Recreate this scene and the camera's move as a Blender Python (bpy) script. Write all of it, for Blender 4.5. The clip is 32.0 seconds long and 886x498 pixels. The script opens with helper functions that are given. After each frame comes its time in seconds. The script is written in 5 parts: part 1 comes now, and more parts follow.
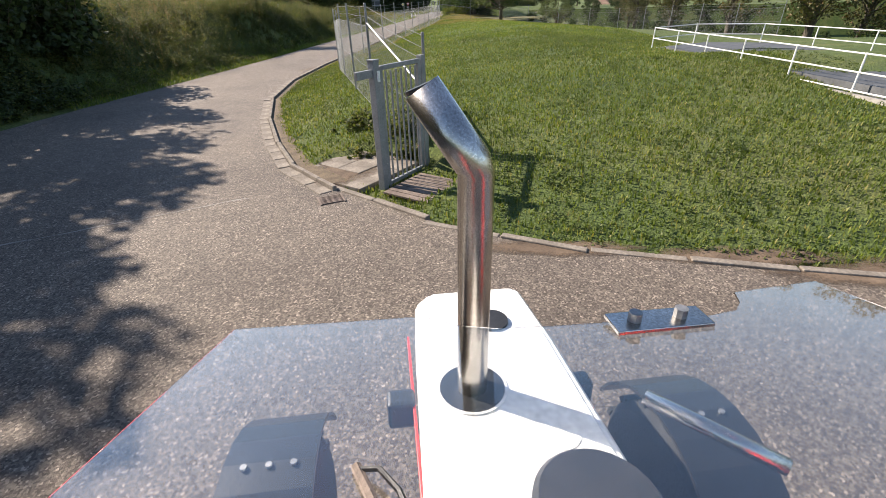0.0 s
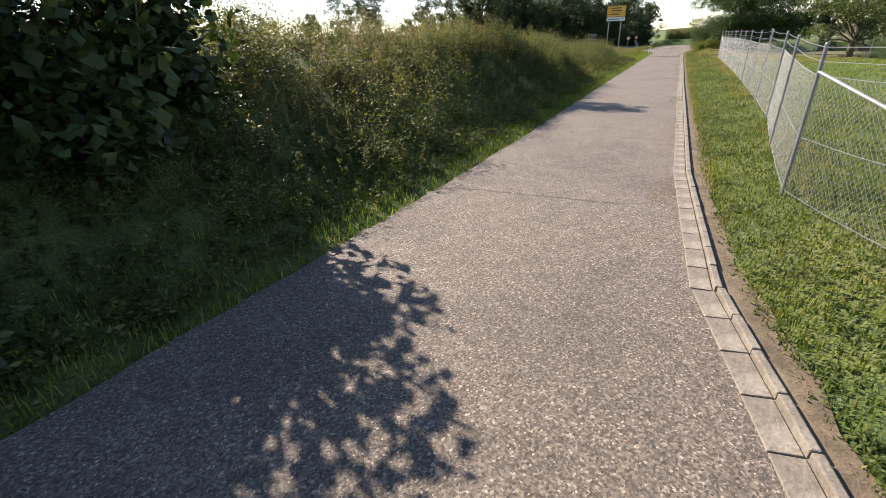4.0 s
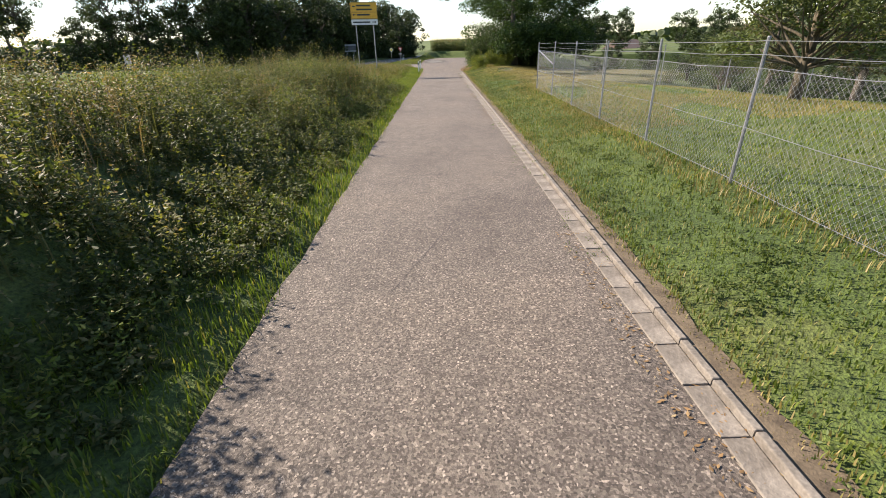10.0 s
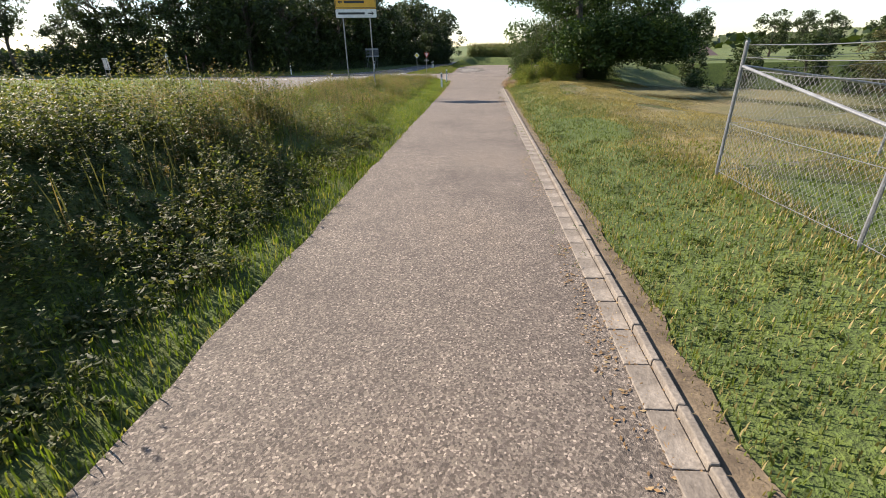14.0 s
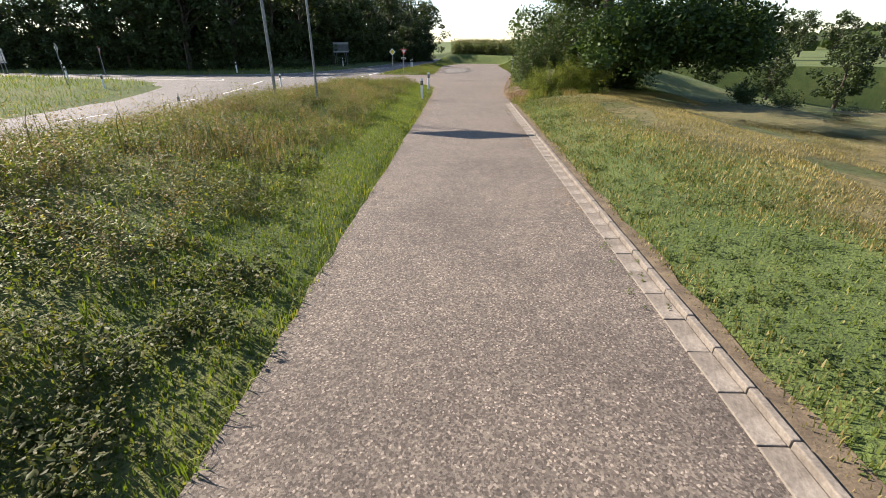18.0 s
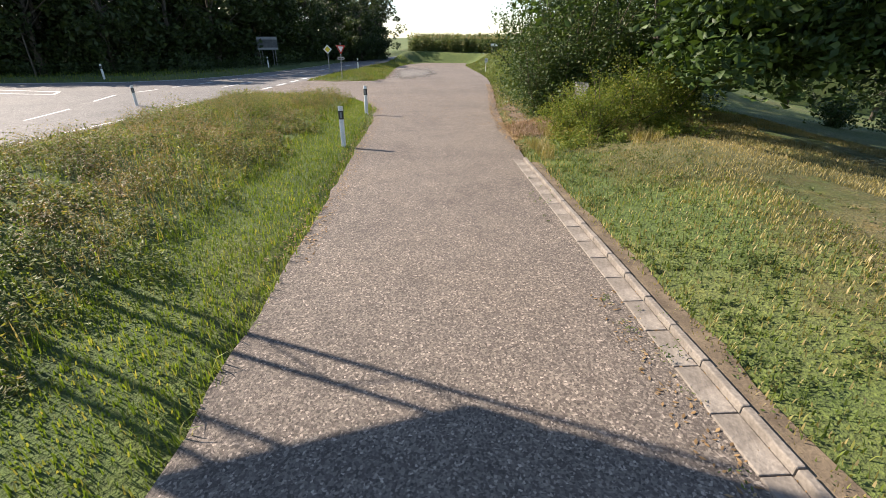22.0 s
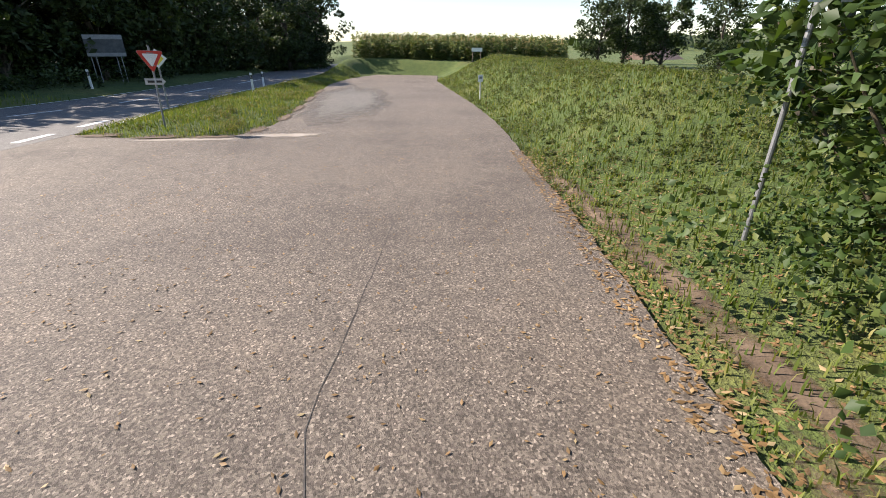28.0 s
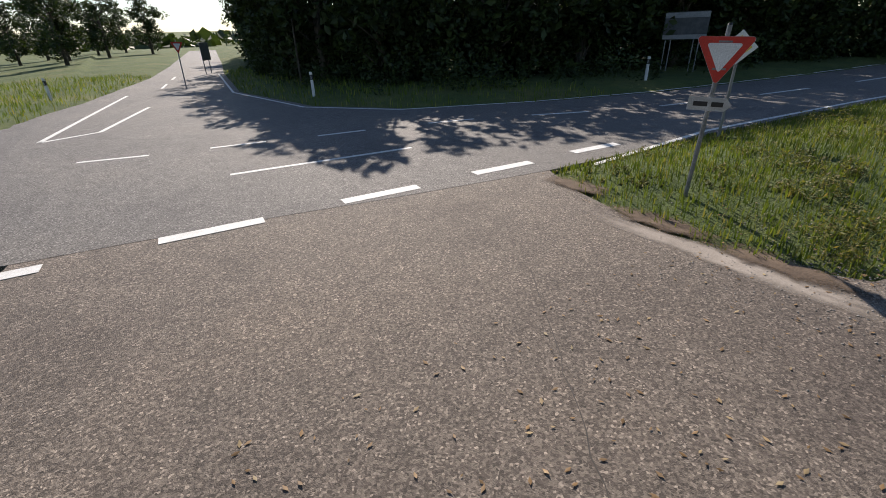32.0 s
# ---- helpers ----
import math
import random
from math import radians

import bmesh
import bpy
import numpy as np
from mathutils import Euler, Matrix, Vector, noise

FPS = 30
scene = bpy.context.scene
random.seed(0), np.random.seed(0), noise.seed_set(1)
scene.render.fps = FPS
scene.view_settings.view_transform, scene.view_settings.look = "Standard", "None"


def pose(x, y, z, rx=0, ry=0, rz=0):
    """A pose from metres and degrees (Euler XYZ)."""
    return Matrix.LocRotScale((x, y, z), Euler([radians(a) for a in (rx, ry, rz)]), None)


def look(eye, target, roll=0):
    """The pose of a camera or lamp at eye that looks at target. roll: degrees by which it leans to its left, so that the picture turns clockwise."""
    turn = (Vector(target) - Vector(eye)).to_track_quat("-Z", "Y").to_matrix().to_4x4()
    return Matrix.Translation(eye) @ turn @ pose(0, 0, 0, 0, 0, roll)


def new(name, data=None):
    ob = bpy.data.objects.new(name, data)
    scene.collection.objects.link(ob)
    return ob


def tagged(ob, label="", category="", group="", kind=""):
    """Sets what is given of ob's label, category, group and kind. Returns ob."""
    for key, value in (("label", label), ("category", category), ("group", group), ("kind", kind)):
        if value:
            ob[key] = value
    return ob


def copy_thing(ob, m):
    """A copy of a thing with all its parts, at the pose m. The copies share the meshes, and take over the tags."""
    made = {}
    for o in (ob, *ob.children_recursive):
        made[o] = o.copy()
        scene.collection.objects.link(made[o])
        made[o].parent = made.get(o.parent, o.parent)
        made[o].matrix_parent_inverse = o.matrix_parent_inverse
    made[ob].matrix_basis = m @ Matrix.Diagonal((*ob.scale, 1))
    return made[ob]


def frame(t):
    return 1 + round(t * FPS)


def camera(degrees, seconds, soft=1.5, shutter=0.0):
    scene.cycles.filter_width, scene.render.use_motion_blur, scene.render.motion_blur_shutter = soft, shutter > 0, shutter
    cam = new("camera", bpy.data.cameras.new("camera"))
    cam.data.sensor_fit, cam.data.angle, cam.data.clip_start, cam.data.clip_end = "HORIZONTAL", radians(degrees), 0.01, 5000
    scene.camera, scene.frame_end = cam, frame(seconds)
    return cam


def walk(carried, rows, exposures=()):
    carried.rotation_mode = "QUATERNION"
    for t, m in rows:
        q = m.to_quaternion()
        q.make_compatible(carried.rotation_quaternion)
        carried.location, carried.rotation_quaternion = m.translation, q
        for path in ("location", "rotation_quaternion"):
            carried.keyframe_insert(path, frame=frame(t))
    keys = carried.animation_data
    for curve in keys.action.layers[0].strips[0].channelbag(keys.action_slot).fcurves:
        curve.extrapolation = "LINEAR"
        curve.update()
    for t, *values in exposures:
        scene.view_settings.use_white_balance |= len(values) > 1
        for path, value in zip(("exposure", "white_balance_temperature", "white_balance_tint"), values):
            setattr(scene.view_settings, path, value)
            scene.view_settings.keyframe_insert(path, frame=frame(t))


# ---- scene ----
cam = camera(90.3, 32.0, soft=0.7)
EXPOSURES = [(t, stops, 7150 if t < 27 else 6900, 14.5) for t, stops in ((0, 1.1), (1, 1.3), (2.5, 1.36), (5, 1.18), (14, 1.15), (20, 1.22), (26, 1.26), (28.5, 1.08), (30, 0.76), (31, 0.5), (32, 0.36))]

# seconds, place in metres, heading to the left of +y, pitch, roll in degrees
PATH = [
    (0, 7.120, 81.110, 2.410, 4.64, -29.37, -1.54),
    (0.5, 6.320, 82.500, 2.420, 18.26, -28.34, -1.11),
    (1, 5.560, 83.650, 2.420, 34.25, -27.58, -0.75),
    (1.5, 4.840, 84.710, 2.410, 44.88, -26.84, -0.51),
    (2, 4.160, 85.730, 2.410, 48.54, -26.12, -0.36),
    (2.5, 3.440, 86.850, 2.400, 46.20, -25.60, -0.60),
    (4.5, -1.096, 94.986, 2.341, 18.64, -24.95, -1.84),
    (5, -1.525, 96.758, 2.340, 10.46, -24.80, -0.84),
    (5.5, -1.799, 98.616, 2.336, 4.01, -25.06, -0.45),
    (6, -1.875, 100.583, 2.333, 0.11, -25.19, -0.60),
    (6.5, -1.837, 102.616, 2.335, -1.00, -25.00, 0.05),
    (7, -1.831, 104.687, 2.343, -0.23, -24.77, -0.42),
    (7.5, -1.865, 106.798, 2.352, 0.41, -24.61, -1.04),
    (8, -1.855, 108.949, 2.370, 0.43, -24.58, -0.82),
    (8.5, -1.807, 111.076, 2.395, 0.50, -24.53, -1.51),
    (9, -1.765, 113.131, 2.424, 0.53, -24.80, -1.84),
    (9.5, -1.759, 115.046, 2.435, 0.44, -24.84, -2.09),
    (10, -1.797, 116.859, 2.432, 0.27, -24.84, -1.62),
    (10.5, -1.842, 118.662, 2.425, -0.07, -24.90, -0.69),
    (11, -1.856, 120.556, 2.425, 0.20, -24.97, -0.64),
    (11.5, -1.867, 122.454, 2.424, 0.40, -24.94, -0.09),
    (12, -1.895, 124.271, 2.418, 0.54, -24.94, 0.26),
    (12.5, -1.893, 126.015, 2.403, 0.76, -24.73, 0.53),
    (13, -1.729, 127.765, 2.387, 1.59, -24.34, -0.14),
    (13.5, -1.408, 129.615, 2.376, 4.18, -24.18, -0.25),
    (14, -1.196, 131.467, 2.377, 4.99, -24.18, -1.12),
    (14.5, -1.184, 133.138, 2.386, 4.92, -24.21, -0.92),
    (16.5, -1.696, 137.352, 2.377, 3.52, -24.41, -0.65),
    (17, -1.832, 138.516, 2.401, 2.91, -24.50, -0.29),
    (17.5, -1.925, 139.825, 2.421, 2.40, -24.53, 0.07),
    (18, -1.985, 141.281, 2.431, 2.27, -24.67, -0.07),
    (18.5, -2.035, 142.742, 2.432, 1.87, -24.75, 0.11),
    (19, -2.086, 144.182, 2.427, 1.44, -24.79, 0.20),
    (19.5, -2.119, 145.638, 2.423, 0.83, -24.87, 0.20),
    (20, -2.111, 147.084, 2.425, 0.15, -24.96, 0.12),
    (20.5, -2.075, 148.565, 2.428, -0.60, -25.05, -0.18),
    (21, -2.035, 150.107, 2.424, -1.17, -25.15, -0.60),
    (21.5, -1.995, 151.669, 2.413, -1.69, -25.29, -0.87),
    (22, -1.954, 153.234, 2.399, -2.54, -25.10, -0.08),
    (22.5, -1.890, 154.821, 2.389, -2.89, -25.18, -0.40),
    (23, -1.816, 156.411, 2.387, -2.98, -25.44, -1.10),
    (23.5, -1.759, 157.971, 2.388, -3.70, -25.17, -0.40),
    (24, -1.707, 159.542, 2.387, -4.15, -25.13, -0.05),
    (24.5, -1.639, 161.122, 2.379, -4.16, -25.32, -0.35),
    (25, -1.560, 162.696, 2.364, -3.98, -25.54, -1.01),
    (25.5, -1.485, 164.285, 2.350, -4.27, -25.22, -0.36),
    (26, -1.408, 165.894, 2.349, -4.40, -24.96, 0.17),
    (26.5, -1.324, 167.506, 2.363, -4.41, -25.12, 0.18),
    (28.5, -0.894, 173.587, 2.386, -7.72, -24.63, 0.20),
    (29, -0.975, 174.890, 2.397, -3.07, -25.34, -1.08),
    (29.5, -1.192, 176.108, 2.407, 8.05, -25.46, -2.31),
    (30, -1.617, 177.192, 2.412, 20.43, -25.22, -2.13),
    (30.5, -2.208, 178.153, 2.408, 31.58, -25.20, -1.93),
    (31, -2.905, 179.002, 2.401, 41.53, -25.32, -1.96),
    (31.5, -3.670, 179.717, 2.393, 49.82, -25.69, -1.96),
    (32, -4.456, 180.312, 2.385, 56.24, -26.08, -1.96),
]

walk(cam, [(t, pose(x, y, z, 90 + pitch, 0, yaw) @ pose(0, 0, 0, 0, 0, roll)) for t, x, y, z, yaw, pitch, roll in PATH],
     exposures=EXPOSURES)

# ---- light ----
SUN_TO = Vector((-0.742, 0.33, 0.583)).normalized()
world = bpy.data.worlds.new("sky")
scene.world = world
world.use_nodes = True
wn = world.node_tree
sky = wn.nodes.new("ShaderNodeTexSky")
sky.sky_type = "NISHITA"
sky.sun_disc = False
sky.sun_elevation = math.asin(SUN_TO.z)
sky.sun_rotation = math.atan2(SUN_TO.x, SUN_TO.y)
sky.air_density, sky.dust_density, sky.ozone_density = 1.0, 0.2, 3.0
wn.nodes["Background"].inputs["Strength"].default_value = 0.1
wn.links.new(sky.outputs[0], wn.nodes["Background"].inputs["Color"])
sun = new("sun", bpy.data.lights.new("sun", "SUN"))
sun.data.energy, sun.data.angle, sun.data.color = 5.2, radians(0.53), (1.0, 0.94, 0.86)
sun.matrix_world = look(SUN_TO * 200, (0, 0, 0))
tagged(sun, kind="structure")

# ---- materials ----
def material(name, rough=0.8, metal=0.0):
    m = bpy.data.materials.new(name)
    m.use_nodes = True
    b = m.node_tree.nodes["Principled BSDF"]
    b.inputs["Roughness"].default_value = rough
    b.inputs["Metallic"].default_value = metal
    return m, m.node_tree, b


def noise_node(nt, scale, detail=4.0, rough=0.6):
    tc = nt.nodes.get("Texture Coordinate") or nt.nodes.new("ShaderNodeTexCoord")
    n = nt.nodes.new("ShaderNodeTexNoise")
    n.inputs["Scale"].default_value = scale
    n.inputs["Detail"].default_value = detail
    n.inputs["Roughness"].default_value = rough
    nt.links.new(tc.outputs["Object"], n.inputs["Vector"])
    return n


def ramp(nt, fac, stops):
    r = nt.nodes.new("ShaderNodeValToRGB")
    while len(r.color_ramp.elements) < len(stops):
        r.color_ramp.elements.new(0.5)
    for e, (p, c) in zip(r.color_ramp.elements, stops):
        e.position, e.color = p, (*c, 1)
    nt.links.new(fac, r.inputs["Fac"])
    return r.outputs["Color"]


def mixed(nt, a, b, fac, how="MIX"):
    n = nt.nodes.new("ShaderNodeMix")
    n.data_type, n.blend_type = "RGBA", how
    if isinstance(fac, float):
        n.inputs[0].default_value = fac
    else:
        nt.links.new(fac, n.inputs[0])
    for s, v in ((6, a), (7, b)):
        if isinstance(v, tuple):
            n.inputs[s].default_value = (*v, 1)
        else:
            nt.links.new(v, n.inputs[s])
    return n.outputs[2]


def bumped(nt, b, height, strength=0.4, distance=0.01):
    n = nt.nodes.new("ShaderNodeBump")
    n.inputs["Strength"].default_value, n.inputs["Distance"].default_value = strength, distance
    nt.links.new(height, n.inputs["Height"])
    nt.links.new(n.outputs[0], b.inputs["Normal"])


def grained(name, dark, light, scale=8.0, rough=0.8, metal=0.0, bump=0.3, fine=60.0):
    """A two-scale surface: broad stains between two colours and a fine grain."""
    m, nt, b = material(name, rough, metal)
    big, small = noise_node(nt, scale), noise_node(nt, fine, 3)
    col = ramp(nt, big.outputs["Fac"], [(0.3, dark), (0.7, light)])
    g = ramp(nt, small.outputs["Fac"], [(0.3, (0.75,) * 3), (0.7, (1.15,) * 3)])
    nt.links.new(mixed(nt, col, g, 1.0, "MULTIPLY"), b.inputs["Base Color"])
    bumped(nt, b, small.outputs["Fac"], bump)
    return m


def asphalt(name, dark, light, stain):
    m, nt, b = material(name, 0.78)
    b.inputs["Specular IOR Level"].default_value = 0.5
    grit = nt.nodes.new("ShaderNodeTexVoronoi")
    grit.inputs["Scale"].default_value = 62
    tc = nt.nodes.new("ShaderNodeTexCoord")
    nt.links.new(tc.outputs["Object"], grit.inputs["Vector"])
    stone = ramp(nt, grit.outputs["Color"], [(0.0, tuple(c * 0.35 for c in dark)), (0.4, tuple(c * 0.9 for c in dark)), (0.78, light), (1.0, tuple(min(1, c * 2.4) for c in light))])
    broad = noise_node(nt, 0.35, 5)
    stains = ramp(nt, broad.outputs["Fac"], [(0.3, stain), (0.5, (1, 1, 1)), (0.72, (1.12, 1.1, 1.07))])
    mid = noise_node(nt, 3.0, 6)
    mids = ramp(nt, mid.outputs["Fac"], [(0.3, (0.82,) * 3), (0.65, (1.08,) * 3)])
    col = mixed(nt, mixed(nt, stone, stains, 1.0, "MULTIPLY"), mids, 1.0, "MULTIPLY")
    nt.links.new(col, b.inputs["Base Color"])
    fine = noise_node(nt, 110, 3)
    bumped(nt, b, fine.outputs["Fac"], 1.0, 0.011)
    return m


def leafy(name, deep, fresh, dry=None, through_light=0.35, rough=0.55):
    """Leaves: colour by leaf, by clump and by place, with light coming through."""
    m, nt, b = material(name, rough)
    geo = nt.nodes.new("ShaderNodeNewGeometry")
    col = ramp(nt, geo.outputs["Random Per Island"], [(0.0, deep), (0.75, fresh), (1.0, dry or tuple(c * 1.2 for c in fresh))])
    place = noise_node(nt, 0.6, 4)
    tone = ramp(nt, place.outputs["Fac"], [(0.3, (0.7, 0.72, 0.7)), (0.68, (1.2, 1.15, 1.05))])
    col = mixed(nt, col, tone, 1.0, "MULTIPLY")
    nt.links.new(col, b.inputs["Base Color"])
    b.inputs["Specular IOR Level"].default_value = 0.35
    t = nt.nodes.new("ShaderNodeBsdfTranslucent")
    nt.links.new(mixed(nt, col, (1.0, 1.0, 0.45), 1.0, "MULTIPLY"), t.inputs["Color"])
    mix = nt.nodes.new("ShaderNodeMixShader")
    mix.inputs[0].default_value = through_light
    nt.links.new(b.outputs[0], mix.inputs[1])
    nt.links.new(t.outputs[0], mix.inputs[2])
    nt.links.new(mix.outputs[0], nt.nodes["Material Output"].inputs["Surface"])
    return m


def turf(name, low=(0.055, 0.08, 0.018), mid=(0.085, 0.11, 0.028), high=(0.15, 0.14, 0.05)):
    """The ground under the grass: soil, moss, mown grass and straw in patches."""
    m, nt, b = material(name, 0.95)
    a, c, d = noise_node(nt, 0.22, 5), noise_node(nt, 2.2, 6), noise_node(nt, 28, 4)
    col = ramp(nt, a.outputs["Fac"], [(0.3, low), (0.5, mid), (0.7, high)])
    p = ramp(nt, c.outputs["Fac"], [(0.3, (0.7, 0.75, 0.65)), (0.55, (1.0, 1.0, 1.0)), (0.75, (1.35, 1.15, 0.9))])
    q = ramp(nt, d.outputs["Fac"], [(0.3, (0.45, 0.45, 0.45)), (0.65, (1.35, 1.3, 1.25))])
    nt.links.new(mixed(nt, mixed(nt, col, p, 1.0, "MULTIPLY"), q, 1.0, "MULTIPLY"), b.inputs["Base Color"])
    bumped(nt, b, d.outputs["Fac"], 1.0, 0.06)
    return m


def bark(name, dark, light):
    m, nt, b = material(name, 0.9)
    tc = nt.nodes.new("ShaderNodeTexCoord")
    mp = nt.nodes.new("ShaderNodeMapping")
    mp.inputs["Scale"].default_value = (14, 14, 2.5)
    n = nt.nodes.new("ShaderNodeTexNoise")
    n.inputs["Scale"].default_value, n.inputs["Detail"].default_value = 1.0, 6
    nt.links.new(tc.outputs["Object"], mp.inputs["Vector"])
    nt.links.new(mp.outputs[0], n.inputs["Vector"])
    nt.links.new(ramp(nt, n.outputs["Fac"], [(0.35, dark), (0.65, light)]), b.inputs["Base Color"])
    bumped(nt, b, n.outputs["Fac"], 0.9, 0.03)
    return m


M_TRACK = asphalt("old_reddish_asphalt", (0.118, 0.094, 0.075), (0.208, 0.172, 0.138), (0.72, 0.7, 0.7))
M_MAIN = asphalt("road_asphalt", (0.12, 0.112, 0.104), (0.198, 0.187, 0.174), (0.8, 0.8, 0.82))
M_TURF = turf("turf", (0.05, 0.085, 0.016), (0.08, 0.12, 0.025), (0.14, 0.15, 0.045))
M_DRYTURF = turf("dry_turf", (0.08, 0.09, 0.03), (0.14, 0.13, 0.05), (0.21, 0.17, 0.08))
M_PAINT = grained("road_marking_paint", (0.55, 0.55, 0.53), (0.78, 0.78, 0.75), 6, 0.7, bump=0.4, fine=90)
M_CONCRETE = grained("weathered_concrete", (0.2, 0.185, 0.165), (0.36, 0.34, 0.31), 5, 0.9, bump=0.6)
M_GUTTER = grained("dirty_gutter_concrete", (0.12, 0.1, 0.08), (0.27, 0.235, 0.195), 2.2, 0.92, bump=0.7, fine=35)


def feathered(m, scale=2.2):
    """Lets a patch thin out towards its rim, by the fade that its mesh carries and a grain."""
    nt, out = m.node_tree, m.node_tree.nodes["Material Output"]
    fade = nt.nodes.new("ShaderNodeAttribute")
    fade.attribute_name = "fade"
    n, s = noise_node(nt, scale, 8, 0.75), nt.nodes.new("ShaderNodeMath")
    s.operation = "ADD"
    nt.links.new(fade.outputs["Fac"], s.inputs[0])
    nt.links.new(n.outputs["Fac"], s.inputs[1])
    r = nt.nodes.new("ShaderNodeMapRange")
    r.inputs["From Min"].default_value, r.inputs["From Max"].default_value = 0.55, 1.05
    nt.links.new(s.outputs[0], r.inputs["Value"])
    mix, clear = nt.nodes.new("ShaderNodeMixShader"), nt.nodes.new("ShaderNodeBsdfTransparent")
    nt.links.new(r.outputs[0], mix.inputs[0])
    nt.links.new(clear.outputs[0], mix.inputs[1])
    nt.links.new(nt.nodes["Principled BSDF"].outputs[0], mix.inputs[2])
    nt.links.new(mix.outputs[0], out.inputs["Surface"])
    return m


M_GRAVEL = feathered(asphalt("sandy_gravel", (0.128, 0.113, 0.098), (0.222, 0.2, 0.174), (0.75, 0.75, 0.75)))
M_SAND = feathered(grained("washed_sand", (0.25, 0.215, 0.18), (0.37, 0.32, 0.27), 2.0, 0.9, bump=0.3, fine=70))
M_SOIL = grained("dry_soil", (0.075, 0.05, 0.033), (0.17, 0.12, 0.08), 3, 0.95, bump=0.8, fine=40)
feathered(M_SOIL, 5.0)
feathered(M_DRYTURF, 3.0)
M_EDGESOIL = grained("edge_soil", (0.07, 0.05, 0.032), (0.18, 0.135, 0.085), 4, 0.95, bump=0.9, fine=45)
M_CRACK = grained("tar_joint", (0.045, 0.04, 0.036), (0.08, 0.07, 0.062), 9, 0.8)
M_GALV = grained("galvanised_steel", (0.17, 0.175, 0.18), (0.3, 0.31, 0.32), 7, 0.5, 0.5, 0.1)
M_WIRE = grained("fence_wire", (0.2, 0.205, 0.205), (0.33, 0.34, 0.34), 9, 0.5, 0.5, 0.05)
M_GREYPAINT = grained("grey_painted_steel", (0.2, 0.21, 0.22), (0.29, 0.3, 0.31), 6, 0.5, 0.2, 0.15)
M_WHITEPAINT = grained("white_paint", (0.68, 0.68, 0.66), (0.82, 0.82, 0.8), 5, 0.5, bump=0.1)
M_BLACK = grained("black_plastic", (0.014, 0.014, 0.015), (0.03, 0.03, 0.032), 8, 0.45, bump=0.1)
M_YELLOW = grained("yellow_sign_foil", (0.72, 0.36, 0.02), (0.8, 0.43, 0.04), 3, 0.4, bump=0.02)
M_LEMON = grained("lemon_sign_foil", (0.75, 0.55, 0.03), (0.82, 0.63, 0.06), 3, 0.4, bump=0.02)
M_RED = grained("red_paint", (0.5, 0.03, 0.02), (0.62, 0.05, 0.035), 4, 0.35, bump=0.03)
M_ALU = grained("aluminium_back", (0.4, 0.41, 0.42), (0.55, 0.56, 0.57), 5, 0.5, 0.6, 0.08)
M_BOARD = grained("weathered_board", (0.05, 0.055, 0.06), (0.11, 0.115, 0.12), 3, 0.7, bump=0.1)
M_WOODSLAT = grained("weathered_planks", (0.1, 0.075, 0.06), (0.22, 0.17, 0.14), 6, 0.85, bump=0.7, fine=45)
M_BARK = bark("bark", (0.035, 0.028, 0.02), (0.12, 0.1, 0.075))
M_TWIG = bark("twig_bark", (0.05, 0.04, 0.025), (0.14, 0.11, 0.07))
M_ROOF = grained("roof_tiles", (0.16, 0.1, 0.08), (0.26, 0.18, 0.14), 3, 0.85, bump=0.5)
M_PLASTER = grained("white_plaster", (0.62, 0.61, 0.58), (0.75, 0.74, 0.7), 2, 0.9, bump=0.3)
M_DARKGLASS = material("dark_window_glass", 0.05)[0]
M_DARKGLASS.node_tree.nodes["Principled BSDF"].inputs["Base Color"].default_value = (0.02, 0.025, 0.03, 1)
M_WALNUT = leafy("walnut_leaves", (0.022, 0.048, 0.01), (0.06, 0.105, 0.024), through_light=0.3)
M_HAZEL = leafy("hazel_leaves", (0.022, 0.048, 0.011), (0.06, 0.105, 0.025), (0.12, 0.14, 0.04), 0.28)
M_WOODLEAF = leafy("wood_leaves", (0.02, 0.036, 0.011), (0.05, 0.077, 0.022), through_light=0.22)
M_PALELEAF = leafy("pale_leaves", (0.05, 0.06, 0.022), (0.105, 0.11, 0.042), (0.19, 0.13, 0.065), 0.3)
M_APPLE = leafy("apple_leaves", (0.055, 0.08, 0.025), (0.12, 0.15, 0.05))
M_NETTLE = leafy("nettle_leaves", (0.05, 0.075, 0.022), (0.13, 0.158, 0.05), (0.21, 0.18, 0.085), 0.52)
M_OLIVE = leafy("olive_weeds", (0.09, 0.105, 0.028), (0.19, 0.2, 0.06), (0.28, 0.21, 0.1), 0.5)
M_SPIKE = leafy("weed_stems", (0.06, 0.075, 0.025), (0.15, 0.145, 0.06), (0.24, 0.17, 0.1), 0.35)
M_FRESH = leafy("fresh_leaves", (0.085, 0.135, 0.02), (0.19, 0.24, 0.045), (0.32, 0.3, 0.07), 0.45)
M_WEEDDRY = leafy("dry_weeds", (0.14, 0.115, 0.04), (0.27, 0.2, 0.085), (0.36, 0.23, 0.115), 0.35)
M_GRASS = leafy("grass_blades", (0.085, 0.14, 0.02), (0.18, 0.25, 0.04), (0.34, 0.3, 0.11), 0.45)
M_LAWN = leafy("lawn_blades", (0.08, 0.124, 0.022), (0.16, 0.212, 0.044), (0.3, 0.27, 0.1), 0.42)
M_CLOVER = leafy("clover_leaves", (0.048, 0.08, 0.018), (0.1, 0.142, 0.034), (0.15, 0.17, 0.05), 0.4)
